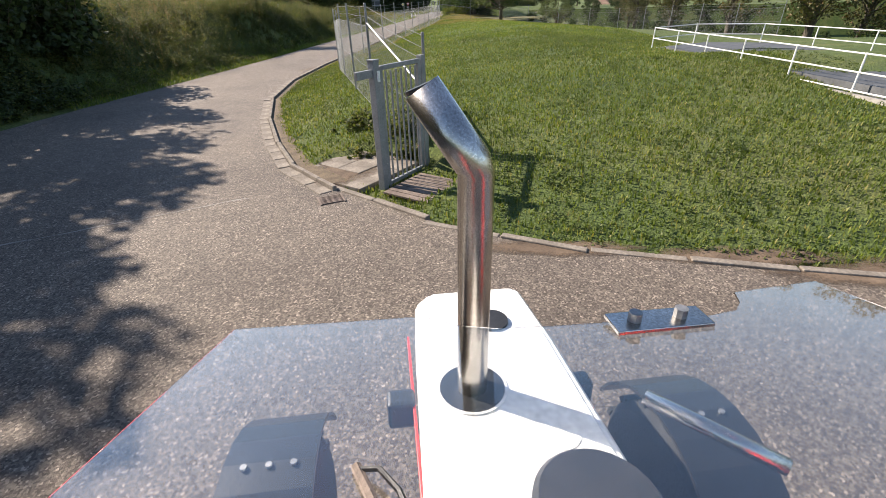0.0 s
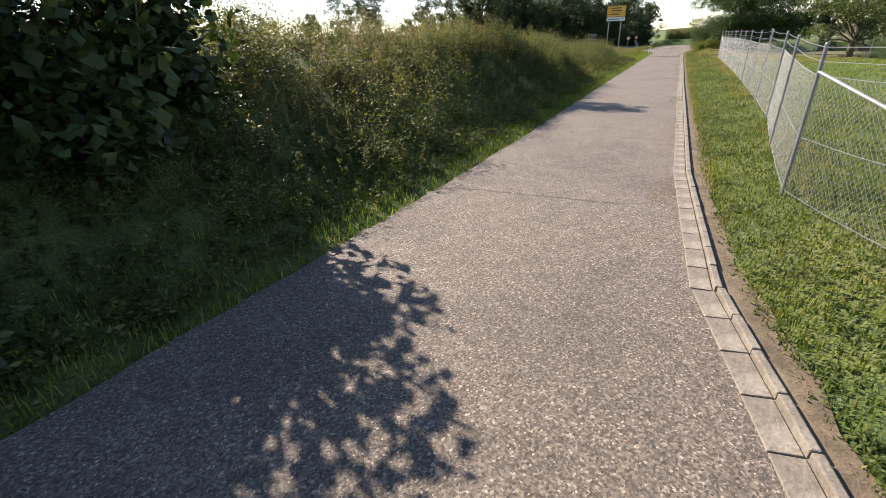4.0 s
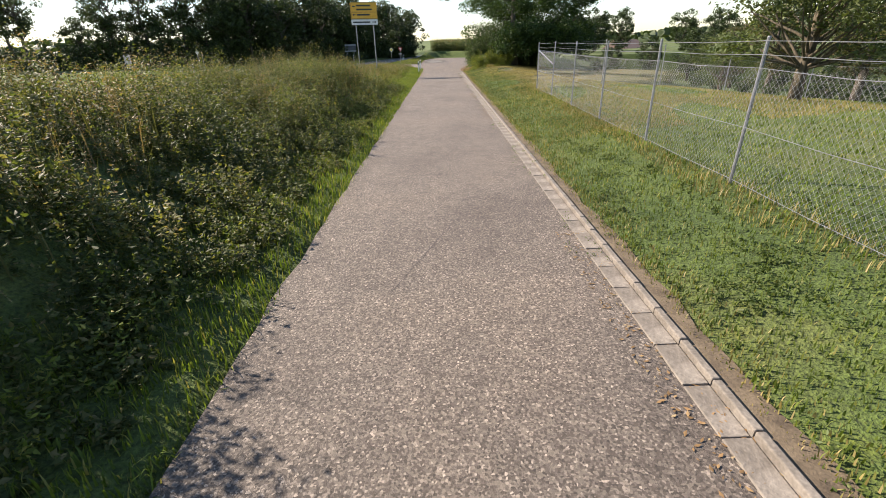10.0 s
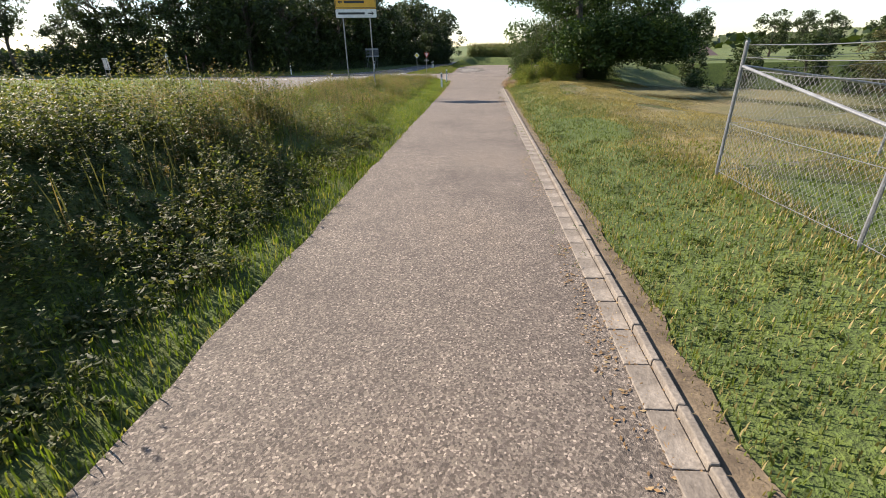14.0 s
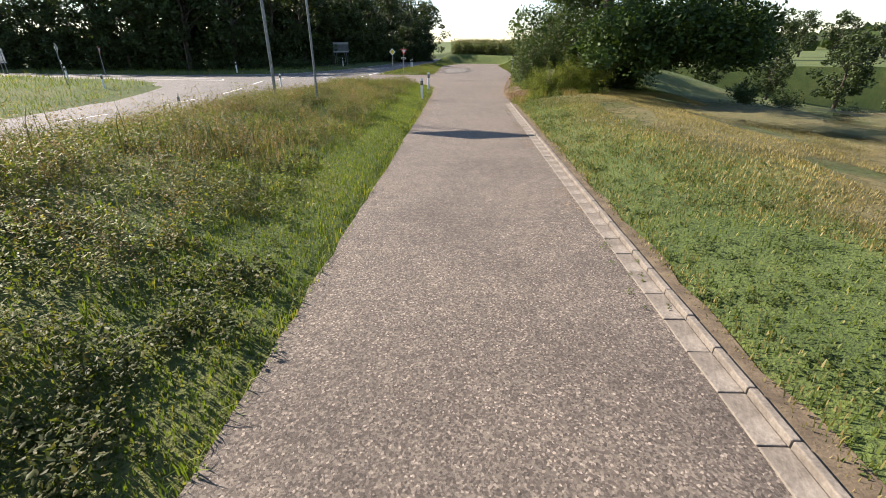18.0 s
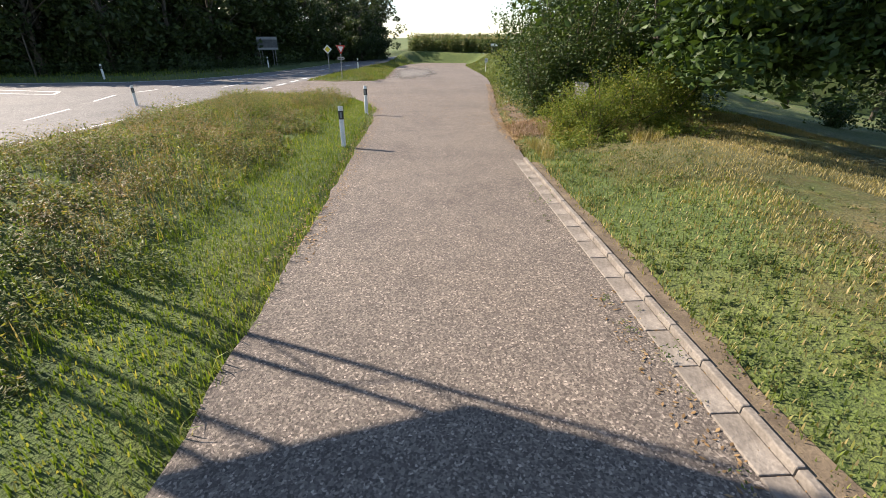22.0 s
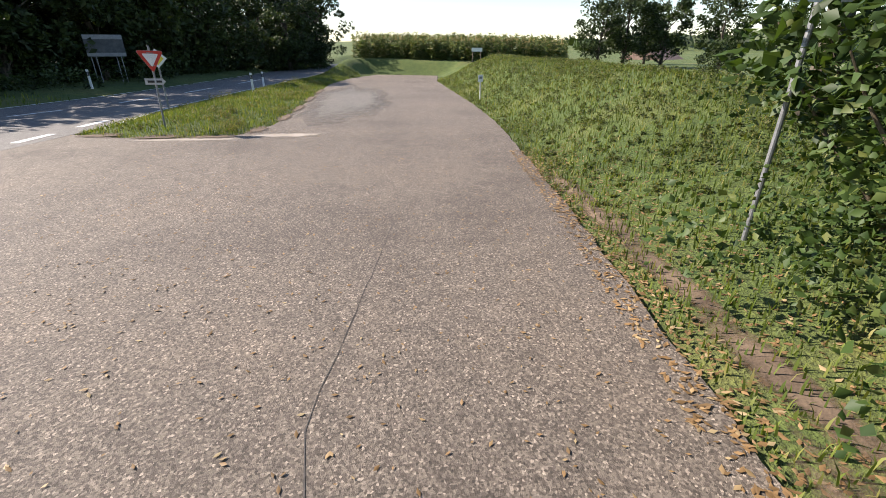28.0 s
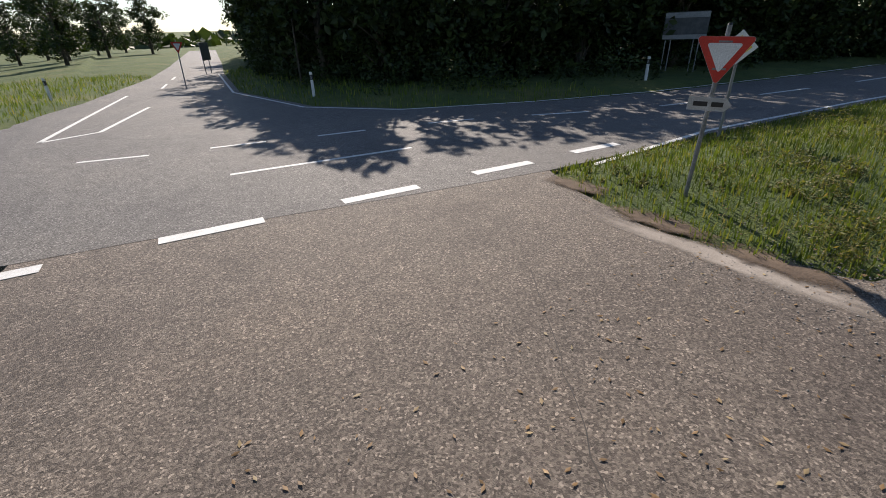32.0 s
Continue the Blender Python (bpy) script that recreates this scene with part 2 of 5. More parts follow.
M_STRAW = leafy("straw_grass", (0.2, 0.17, 0.06), (0.34, 0.28, 0.12), (0.42, 0.34, 0.18), 0.35)
M_STALK = leafy("dead_stalks", (0.17, 0.11, 0.075), (0.33, 0.22, 0.15), (0.42, 0.31, 0.22), 0.2)
M_CORN = leafy("maize_leaves", (0.06, 0.1, 0.02), (0.14, 0.18, 0.045), (0.26, 0.22, 0.09), 0.3)
M_TASSEL = leafy("maize_tassels", (0.24, 0.19, 0.08), (0.36, 0.29, 0.14), None, 0.2)
M_LITTER = leafy("fallen_leaves", (0.16, 0.1, 0.05), (0.32, 0.2, 0.1), (0.42, 0.33, 0.2), 0.2)

# ---- building helpers ----
def mesh_of(name, verts, faces, mat=None, smooth=False):
    """A mesh from arrays: verts (n, 3) and faces (m, k) of one size k."""
    verts, faces = np.asarray(verts, np.float32), np.asarray(faces, np.int32)
    me = bpy.data.meshes.new(name)
    me.vertices.add(len(verts))
    me.vertices.foreach_set("co", verts.ravel())
    me.loops.add(faces.size)
    me.loops.foreach_set("vertex_index", faces.ravel())
    me.polygons.add(len(faces))
    me.polygons.foreach_set("loop_start", np.arange(0, faces.size, faces.shape[1], dtype=np.int32))
    if smooth:
        me.polygons.foreach_set("use_smooth", np.ones(len(faces), bool))
    me.update(calc_edges=True)
    if mat:
        me.materials.append(mat)
    return me


def attach(name, me, parent=None, label="", m=None, **tags):
    ob = new(name, me)
    if parent:
        ob.parent = parent
    if m is not None:
        ob.matrix_basis = m
    return tagged(ob, label, **tags)


def part(name, bm, mat, parent=None, label="", m=None, smooth=False, **tags):
    me = bpy.data.meshes.new(name)
    bm.to_mesh(me)
    bm.free()
    if smooth:
        me.polygons.foreach_set("use_smooth", np.ones(len(me.polygons), bool))
    me.materials.append(mat)
    return attach(name, me, parent, label, m, **tags)


def thing(name, m, label, category, group="", kind=""):
    ob = new(name)
    ob.empty_display_size = 0.1
    ob.matrix_basis = m
    return tagged(ob, label, category, group, kind)


def box(sx, sy, sz, at=(0, 0, 0), bevel=0.0, bm=None):
    """A box that stands on at, with rounded edges."""
    own = bmesh.new()
    bmesh.ops.create_cube(own, size=1)
    bmesh.ops.transform(own, matrix=Matrix.Translation((at[0], at[1], at[2] + sz / 2)) @ Matrix.Diagonal((sx, sy, sz, 1)), verts=own.verts)
    if bevel:
        bmesh.ops.bevel(own, geom=own.edges[:], offset=bevel, segments=2, affect="EDGES", profile=0.5)
    return joined(bm, own)


def joined(bm, own):
    if bm is None:
        return own
    me = bpy.data.meshes.new("piece")
    own.to_mesh(me)
    own.free()
    bm.from_mesh(me)
    bpy.data.meshes.remove(me)
    return bm


def tube(points, radii, n=8, bm=None, caps=True):
    """A round bar along points."""
    own = bmesh.new()
    pts = [Vector(p) for p in points]
    if isinstance(radii, (int, float)):
        radii = [radii] * len(pts)
    rings, ref = [], Vector((0.31, 0.77, 0.55)).normalized()
    for i, p in enumerate(pts):
        d = (pts[min(i + 1, len(pts) - 1)] - pts[max(i - 1, 0)]).normalized()
        u = d.cross(ref).normalized()
        v = d.cross(u)
        rings.append([own.verts.new(p + radii[i] * (math.cos(a) * u + math.sin(a) * v)) for a in (2 * math.pi * k / n for k in range(n))])
    for a, b in zip(rings, rings[1:]):
        for k in range(n):
            own.faces.new((a[k], a[(k + 1) % n], b[(k + 1) % n], b[k]))
    if caps:
        own.faces.new(rings[0][::-1])
        own.faces.new(rings[-1])
    return joined(bm, own)


def plate(outline, thick, bevel=0.0):
    """A flat plate in the xz plane, its face towards -y."""
    bm = bmesh.new()
    f = bm.faces.new([bm.verts.new((x, 0, z)) for x, z in outline])
    if f.normal.y > 0 or (f.normal_update() or f.normal.y > 0):
        f.normal_flip()
    ext = bmesh.ops.extrude_face_region(bm, geom=[f])
    bmesh.ops.translate(bm, vec=(0, thick, 0), verts=[v for v in ext["geom"] if isinstance(v, bmesh.types.BMVert)])
    bmesh.ops.recalc_face_normals(bm, faces=bm.faces[:])
    if bevel:
        bmesh.ops.bevel(bm, geom=bm.edges[:], offset=bevel, segments=1, affect="EDGES")
    return bm


# ---- the land ----
# outline of all the old asphalt: yard exit, track, mouth of the junction, field track beyond the island
TRACK = [(40, 66), (-4.6, 66), (-4.1, 78), (-3.95, 86), (-3.95, 93), (-3.75, 98), (-3.6, 104), (-3.65, 120), (-3.62, 140), (-3.6, 160), (-3.65, 168),
         (-3.8, 171.6), (-4.3, 173.6), (-5.1, 175.3), (-6.7, 176.9), (-9.6, 178.1), (-11.6, 178.6), (-10.2, 186.6), (-9.0, 186.0), (-7.4, 185.55), (-6.2, 185.5),
         (-5.2, 186.0), (-4.65, 187.6), (-4.5, 191.2), (-4.6, 197.5), (-4.6, 205), (-3.6, 211), (-1.5, 216), (3.8, 214), (3.0, 207), (3.0, 192), (2.8, 186.8), (2.3, 182),
         (1.8, 177.5), (1.2, 173), (0.75, 169), (0.35, 163), (0.3, 150), (0.28, 120), (0.34, 102), (0.55, 97.6), (1.2, 94.2), (2.2, 91.6),
         (3.2, 89.6), (4.1, 88.1), (4.9, 87.3), (5.7, 86.75), (6.9, 85.9), (8.1, 85.45), (10, 85.1), (12, 84.8), (20, 84.2), (40, 83.5)]
# the main road, its bend north and the branch to the west
MAIN = [(-70, 60), (-50, 102), (-26.0, 148), (-20.4, 159.5), (-15.4, 169.4), (-12.6, 175.6), (-11.45, 178.55), (-10.05, 186.6), (-9.7, 192), (-8.8, 200), (-7.4, 210),
        (-5.5, 222), (0, 246), (14, 290), (8, 293), (-6.5, 248), (-11.9, 223), (-13.4, 208), (-14.9, 198), (-16.4, 193), (-18.5, 188.6), (-22, 186.2), (-30, 185.2),
        (-46, 187.4), (-64.7, 190.6), (-160, 206), (-160, 199), (-64.7, 185.2), (-46, 182.2), (-31, 178.6), (-26.5, 177.0), (-24.6, 175.2), (-24.2, 171.5), (-25.8, 161.5), (-31, 150.2), (-54, 104), (-74, 62)]


# the main road climbs to the junction from the south
RISE_Y = [0, 60, 100, 130, 148, 160, 168, 173, 177.5]
RISE_Z = [-4.2, -3.2, -2.3, -1.7, -1.4, -1.1, -0.8, -0.45, 0.0]


def road_rise(y):
    return np.interp(y, RISE_Y, RISE_Z)


def away(px, py, poly):
    """Distance from an outline, negative inside."""
    P = np.array(poly, float)
    Q = np.roll(P, -1, 0)
    best, inside = np.full(px.shape, 1e9), np.zeros(px.shape, bool)
    for (ax, ay), (bx, by) in zip(P, Q):
        dx, dy = bx - ax, by - ay
        k = np.clip(((px - ax) * dx + (py - ay) * dy) / (dx * dx + dy * dy), 0, 1)
        best = np.minimum(best, np.hypot(px - ax - k * dx, py - ay - k * dy))
        if dy:
            inside ^= ((ay > py) != (by > py)) & (px < ax + (py - ay) * dx / dy)
    return np.where(inside, -best, best)


def ease(v):
    v = np.clip(v, 0, 1)
    return v * v * (3 - 2 * v)


def waves(x, y):
    return (np.sin(x * 0.9 + 1.3 * np.sin(y * 0.37)) * np.sin(y * 0.8 + 0.7 * np.sin(x * 0.53)) + 0.5 * np.sin(x * 2.3 + y * 1.1) * np.sin(y * 1.9 - x * 0.8))


def land(x, y):
    """Height of the ground in metres."""
    x, y = np.asarray(x, float), np.asarray(y, float)
    dt, dm = away(x, y, TRACK), away(x, y, MAIN)
    d = np.minimum(dt, dm)
    left = (x < -3.5) & (y < 178.7)
    dip = road_rise(y)
    crest = np.interp(y, [60, 84, 96, 112, 122, 130, 140, 150, 158, 168, 177], [3.4, 3.0, 2.3, 2.2, 1.6, 1.25, 1.2, 0.95, 0.8, 0.5, 0.12])
    bank = crest * ease((dt - np.interp(y, [90, 100, 108, 120, 140, 146], [0.3, 0.4, 0.6, 0.7, 0.9, 0.4])) / np.interp(y, [90, 100, 105, 109, 120, 125, 131, 135, 142, 147], [3.6, 5.2, 4.6, 2.9, 2.9, 4.4, 4.4, 2.9, 2.9, 5.6])) - np.interp(y, [105, 125, 140, 146], [0, 0.08, 0.12, 0.2]) * np.clip(dt - np.interp(y, [125, 146], [6, 4.5]), 0, 7)
    bank = (0.06 * ease(dt / 0.6) + bank) * ease((dm + 0.5) / 7) + dip * (1 - ease(dm / 8))
    swell = np.interp(y, [60, 95, 112, 128, 145], [0.09, 0.09, 0.09, 0.05, 0.0])
    start = np.interp(y, [60, 112, 140, 150], [10, 10, 7, 4])
    fall = np.interp(y, [60, 112, 130, 145, 200, 240, 300], [0.06, 0.06, 0.08, 0.13, 0.14, 0.08, 0.03])
    verge = 0.40 * ease(dt / 2.8) + swell * np.clip(dt - 2.6, 0, 6.4) - fall * np.clip(dt - start, 0, 55)
    hump = 1.45 * ease((dt - 0.2) / 5.0) * ease((y - 176) / 8) * ease((222 - y) / 14) * ease((24 - dt) / 12)
    right = np.where(y > 60, verge + hump, 0.3)
    isle = 0.22 * ease(d / 2.0)
    corn = 1.35 * ease((y - 209) / 7) * ease(d / 2.5)
    west = 0.12 + 0.5 * ease((d - 1) / 9) + dip
    h = np.where(left & (x > -60) & (away(x, y, [(-3, 40), (-3, 178.6), (-11.5, 178.7), (-26, 148), (-70, 60)]) < 0), bank, np.where(x > 0.0, right, np.where(y < 178, west, isle)))
    h = np.where(y > 205, np.maximum(np.where(x > 3, h, isle), corn * np.interp(x, [-14, -4, 14, 30], [0, 1, 0.8, 0])), h)
    h = np.where(np.hypot(x - 5.6, y - 87.8) < 1.3, np.minimum(h, -0.06), h)
    far = np.hypot(x + 2, y - 140)
    h = h + 9 * ease((far - 230) / 400) + 5 * np.sin(x / 130 + 1) * np.sin(y / 170) * ease((far - 200) / 300)
    h = h + 0.03 * waves(x, y) * ease(d / 1.5)
    base = np.where(dm < dt, dip, 0.0) - 0.09
    return np.where(d < 0.0, base, np.where(d < 0.32, base + (h - base + 0.03) * d / 0.32, h))


def lines(*spans):
    return np.unique(np.concatenate([np.arange(a, b, s) for a, b, s in spans]).round(3))


gx = lines((-1400, -160, 120), (-160, -60, 10), (-60, -20, 1.6), (-20, 16, 0.4), (16, 60, 1.6), (60, 160, 10), (160, 1500, 120))
gy = lines((-1200, 40, 120), (40, 66, 4), (66, 222, 0.5), (222, 300, 3), (300, 460, 20), (460, 1700, 120))
GX, GY = np.meshgrid(gx, gy)
idx = np.arange(GX.size).reshape(GX.shape)
quads = np.stack([idx[:-1, :-1], idx[:-1, 1:], idx[1:, 1:], idx[1:, :-1]], -1).reshape(-1, 4)
attach("ground", mesh_of("ground", np.stack([GX, GY, land(GX, GY)], -1).reshape(-1, 3), quads, M_TURF, True),
       label="grassy ground rising beside the road", category="ground", kind="structure")


def slab(name, outline, top, deep, mat, label, category, graded=False):
    bm = bmesh.new()
    f = bm.faces.new([bm.verts.new((x, y, top)) for x, y in outline])
    f.normal_update()
    if f.normal.z < 0:
        f.normal_flip()
    ext = bmesh.ops.extrude_face_region(bm, geom=[f])
    bmesh.ops.translate(bm, vec=(0, 0, -deep), verts=[v for v in ext["geom"] if isinstance(v, bmesh.types.BMVert)])
    bmesh.ops.recalc_face_normals(bm, faces=bm.faces[:])
    bmesh.ops.triangulate(bm, faces=[f for f in bm.faces if len(f.verts) > 4])
    if graded:
        for y in RISE_Y[1:]:
            bmesh.ops.bisect_plane(bm, geom=bm.verts[:] + bm.edges[:] + bm.faces[:], plane_co=(0, y, 0), plane_no=(0, 1, 0))
        for v in bm.verts:
            v.co.z += float(road_rise(v.co.y))
    return part(name, bm, mat, label=label, category=category, kind="structure")


def frayed(outline, step, by, seed):
    """The outline with many short sides that wander a little."""
    rg, out = random.Random(seed), []
    for (ax, ay), (bx, by_) in zip(outline, outline[1:] + outline[:1]):
        n = max(1, min(200, int(math.hypot(bx - ax, by_ - ay) / step)))
        for k in range(n):
            out.append((ax + (bx - ax) * k / n + rg.uniform(-by, by), ay + (by_ - ay) * k / n + rg.uniform(-by, by)))
    return out


track = slab("road_track", frayed(TRACK, 0.45, 0.035, 5), 0.0, 0.25, M_TRACK, "worn reddish grey asphalt farm track", "road")
main_road = slab("road_main", frayed(MAIN, 1.5, 0.03, 6), 0.004, 0.3, M_MAIN, "grey asphalt country road with white markings", "road", True)

# ---- plants ----
rng = np.random.default_rng(7)


def turned(n, lean=1.0):
    """n random frames: across, along, for leaves that lie about level by lean."""
    nrm = rng.normal(size=(n, 3)) * (lean, lean, lean) + (0, 0, 1.0)
    nrm /= np.linalg.norm(nrm, axis=1, keepdims=True)
    a = rng.normal(size=(n, 3))
    a -= (a * nrm).sum(1, keepdims=True) * nrm
    a /= np.linalg.norm(a, axis=1, keepdims=True)
    return a, np.cross(nrm, a), nrm


def leaf_cloud(name, centres, size, mat, lean=1.0, slim=0.55, fold=0.12):
    """One small folded leaf, four corners, at every centre."""
    n = len(centres)
    a, b, nrm = turned(n, lean)
    s = (size * rng.uniform(0.6, 1.35, n))[:, None]
    v = np.stack([centres - a * s * 0.5, centres + b * s * slim * 0.5 - nrm * s * fold, centres + a * s * 0.5, centres - b * s * slim * 0.5 - nrm * s * fold], 1)
    i = np.arange(n)[:, None] * 4
    return mesh_of(name, v.reshape(-1, 3), np.concatenate([i + (0, 1, 2), i + (0, 2, 3)]), mat)


def blades(name, roots, height, mat, width=0.006, bend=0.5):
    """Grass: a bent blade of two pieces at every root."""
    n = len(roots)
    ang = rng.uniform(0, 2 * math.pi, n)
    h = (height * rng.uniform(0.45, 1.25, n))[:, None]
    out = np.stack([np.cos(ang), np.sin(ang), 0 * ang], -1)
    side = np.stack([-np.sin(ang), np.cos(ang), 0 * ang], -1) * (width * rng.uniform(0.7, 1.4, n))[:, None]
    lean = (bend * rng.uniform(0.1, 1.0, n))[:, None]
    mid = roots + out * h * lean * 0.35 + (0, 0, 1) * h * 0.6
    tip = roots + out * h * lean + (0, 0, 1) * h * (1 - 0.3 * lean)
    v = np.stack([roots - side, roots + side, mid + side * 0.7, mid - side * 0.7, tip], 1)
    i = np.arange(n)[:, None] * 5
    return mesh_of(name, v.reshape(-1, 3), np.concatenate([i + (0, 1, 2), i + (0, 2, 3), i + (3, 2, 4)]), mat)


def scatter(n, x0, x1, y0, y1, keep=None):
    x, y = rng.uniform(x0, x1, n), rng.uniform(y0, y1, n)
    ok = np.minimum(away(x, y, TRACK), away(x, y, MAIN)) > 0.02
    if keep is not None:
        ok &= keep(x, y)
    x, y = x[ok], y[ok]
    return np.stack([x, y, land(x, y) - 0.01], -1)


def mounds(n, per, x0, x1, y0, y1, r=0.55, keep=None):
    """Roots in clumps round n centres, and how tall each plant grows in its clump."""
    c = scatter(n, x0, x1, y0, y1, keep)
    big = np.repeat(rng.uniform(0.6, 1.25, len(c)), per)
    c = np.repeat(c, per, 0)
    ang, far = rng.uniform(0, 2 * math.pi, len(c)), rng.uniform(0, 1, len(c)) ** 0.6
    x, y = c[:, 0] + r * big * far * np.cos(ang), c[:, 1] + r * big * far * np.sin(ang)
    ok = np.minimum(away(x, y, TRACK), away(x, y, MAIN)) > 0.25
    return np.stack([x, y, land(x, y) - 0.01], -1)[ok], (big * (1.1 - 0.6 * far ** 2))[ok]


def plants(name, roots, height, mat, leaf=0.06, per=26, spread=0.16, slim=0.5, grow=None, swing=0.5):
    """Upright weeds: leaves round a stem, denser and larger below, and the stems."""
    n = len(roots)
    swell = np.sin(roots[:, 0] * 1.1 + 1.7 * np.sin(roots[:, 1] * 0.45)) * np.sin(roots[:, 1] * 0.9 + roots[:, 0] * 0.4)
    h = height * rng.uniform(0.5, 1.15, n) * (0.85 + swing * swell) * (1 if grow is None else grow)
    k = rng.uniform(0.08, 1.0, (n, per))
    ang = rng.uniform(0, 2 * math.pi, (n, per))
    far = spread * rng.uniform(0.15, 1.0, (n, per)) * (1.15 - 0.75 * k) * (h[:, None] / height)
    lean = rng.normal(0, 0.13, (n, 1, 2)) * k[..., None] * h[:, None, None]
    c = np.stack([roots[:, None, 0] + far * np.cos(ang) + lean[..., 0], roots[:, None, 1] + far * np.sin(ang) + lean[..., 1], roots[:, None, 2] + k * h[:, None]], -1)
    return leaf_cloud(name, c.reshape(-1, 3), leaf, mat, 0.55, slim)


def limb(rg, start, way, length, r, steps=5, droop=0.0):
    pts, rad, p, d = [Vector(start)], [r], Vector(start), Vector(way).normalized()
    for i in range(steps):
        d = (d + Vector(rg.normal(0, 0.13, 3)) + Vector((0, 0, 0.06 - droop))).normalized()
        p = p + d * (length / steps)
        pts.append(p.copy())
        rad.append(r * (1 - 0.8 * (i + 1) / steps))
    return pts, rad


def tree(label, category, height, radius, trunk_r, clear, leaves, leaf, leaf_mat, bark_mat=M_BARK, seed=1, clumps=70, clump=0.9, flat=0.8, lean=(0, 0), group="", skirt=0):
    """A tapered trunk, limbs to the clumps of the crown, and a crown of single leaves."""
    rg = np.random.default_rng(seed)
    root = thing("tree", Matrix(), label, category, group)
    top = Vector((lean[0], lean[1], height * 0.82))
    steps = [top * (i / 6) + Vector((rg.normal(0, 0.04), rg.normal(0, 0.04), 0)) * i * height / 9 for i in range(7)]
    steps[0] = Vector((0, 0, -0.3))
    bm = tube(steps, [trunk_r * 1.25, trunk_r, trunk_r * 0.82, trunk_r * 0.65, trunk_r * 0.45, trunk_r * 0.25, trunk_r * 0.08], 10)
    heart = []
    while len(heart) < clumps:
        v = rg.normal(size=3)
        v = v / np.linalg.norm(v) * rg.uniform(0.45, 1.0) ** 0.6
        mid, half = (clear + height) / 2, (height - clear) / 2
        wide = radius * (0.85 + 0.3 * math.sin(3 * math.atan2(v[1], v[0]) + seed))
        heart.append((v[0] * wide + lean[0] * 0.6, v[1] * wide + lean[1] * 0.6, mid + v[2] * half * (1.0 if v[2] > 0 else flat)))
    for k in range(skirt):
        a, far = rg.uniform(-1, 1) * math.pi * (0.62 if skirt > 60 else 1), radius * rg.uniform(0.42, 0.92)
        heart.append((math.cos(a) * far, math.sin(a) * far, clear + rg.uniform(0.0, 2.1)))
    clumps += skirt
    for c in heart[-26:] if skirt else heart[: min(26, clumps)]:
        z = min(max(c[2] - radius * 0.45, clear * 0.7), height * 0.75)
        base = steps[min(5, int(z / (height * 0.82) * 6))]
        way = Vector(c) - Vector((base.x, base.y, z))
        pts, rad = limb(rg, (base.x, base.y, z), way, way.length, trunk_r * 0.32, 4)
        tube(pts, rad, 5, bm, False)
    part("trunk", bm, bark_mat, root, smooth=True)
    h = np.array(heart)
    per = leaves // clumps
    c = np.repeat(h, per, 0)
    off = rg.normal(size=c.shape)
    off *= (clump * rg.uniform(0.2, 1.0, len(c)) ** 0.5 / np.linalg.norm(off, axis=1))[:, None]
    size = np.repeat(rg.uniform(0.6, 1.35, clumps), per)[:, None]
    c = c + off * size * (1, 1, 0.7)
    attach("crown", leaf_cloud("crown", c, leaf, leaf_mat, 0.9), root)
    return root


def bush(label, category, height, radius, leaves, leaf, leaf_mat, seed=1, stems=9, group=""):
    """Many stems from the ground with leaves along their outer halves."""
    rg = np.random.default_rng(seed)
    root = thing("shrub", Matrix(), label, category, group)
    bm, ends = bmesh.new(), []
    for i in range(stems):
        a = rg.uniform(0, 2 * math.pi)
        far = radius * rg.uniform(0.2, 0.95)
        way = Vector((math.cos(a) * far, math.sin(a) * far, height * rg.uniform(0.55, 1.0)))
        pts, rad = limb(rg, (math.cos(a) * 0.15, math.sin(a) * 0.15, -0.1), way, way.length, 0.035, 6, 0.05)
        tube(pts, rad, 5, bm, False)
        ends += [p for p in pts[1:]]
    part("stem", bm, M_TWIG, root)
    e = np.array([tuple(p) for p in ends])
    low = np.stack([rg.normal(0, radius * 0.5, stems * 4), rg.normal(0, radius * 0.5, stems * 4), rg.uniform(0.1, height * 0.6, stems * 4)], -1)
    e = np.concatenate([e, low])
    c = e[rg.integers(0, len(e), leaves)] + np.clip(rg.normal(0, 1, (leaves, 3)), -1.6, 1.6) * (radius * 0.15, radius * 0.15, height * 0.055)
    c[:, 2] = np.maximum(c[:, 2], 0.05)
    attach("foliage", leaf_cloud("foliage", c, leaf, leaf_mat, 0.9, 0.7), root)
    return root


def placed(ob, x, y, turn=0.0, scale=1.0, sink=0.0):
    c = copy_thing(ob, pose(x, y, float(land(x, y)) - sink, 0, 0, turn))
    c.scale = (scale, scale, scale)
    return c


def gone(ob):
    for o in (*ob.children_recursive, ob):
        bpy.data.objects.remove(o)

# the old walnut over the track, the second tree behind it
walnut = tree("big spreading walnut tree with dense dark foliage", "tree", 12.0, 8.3, 0.38, 1.5, 98000, 0.22, M_WALNUT, seed=3, clumps=150, clump=1.2, flat=1.0, skirt=210)
walnut.matrix_basis = pose(6.4, 169.8, float(land(6.4, 169.8)))
second = tree("walnut tree with a dark forked trunk on the grassy bank", "tree", 8.5, 4.8, 0.25, 2.7, 18000, 0.2, M_WALNUT, seed=8, clumps=80, clump=1.0)
second.matrix_basis = pose(7.6, 180.4, float(land(7.6, 180.4)))
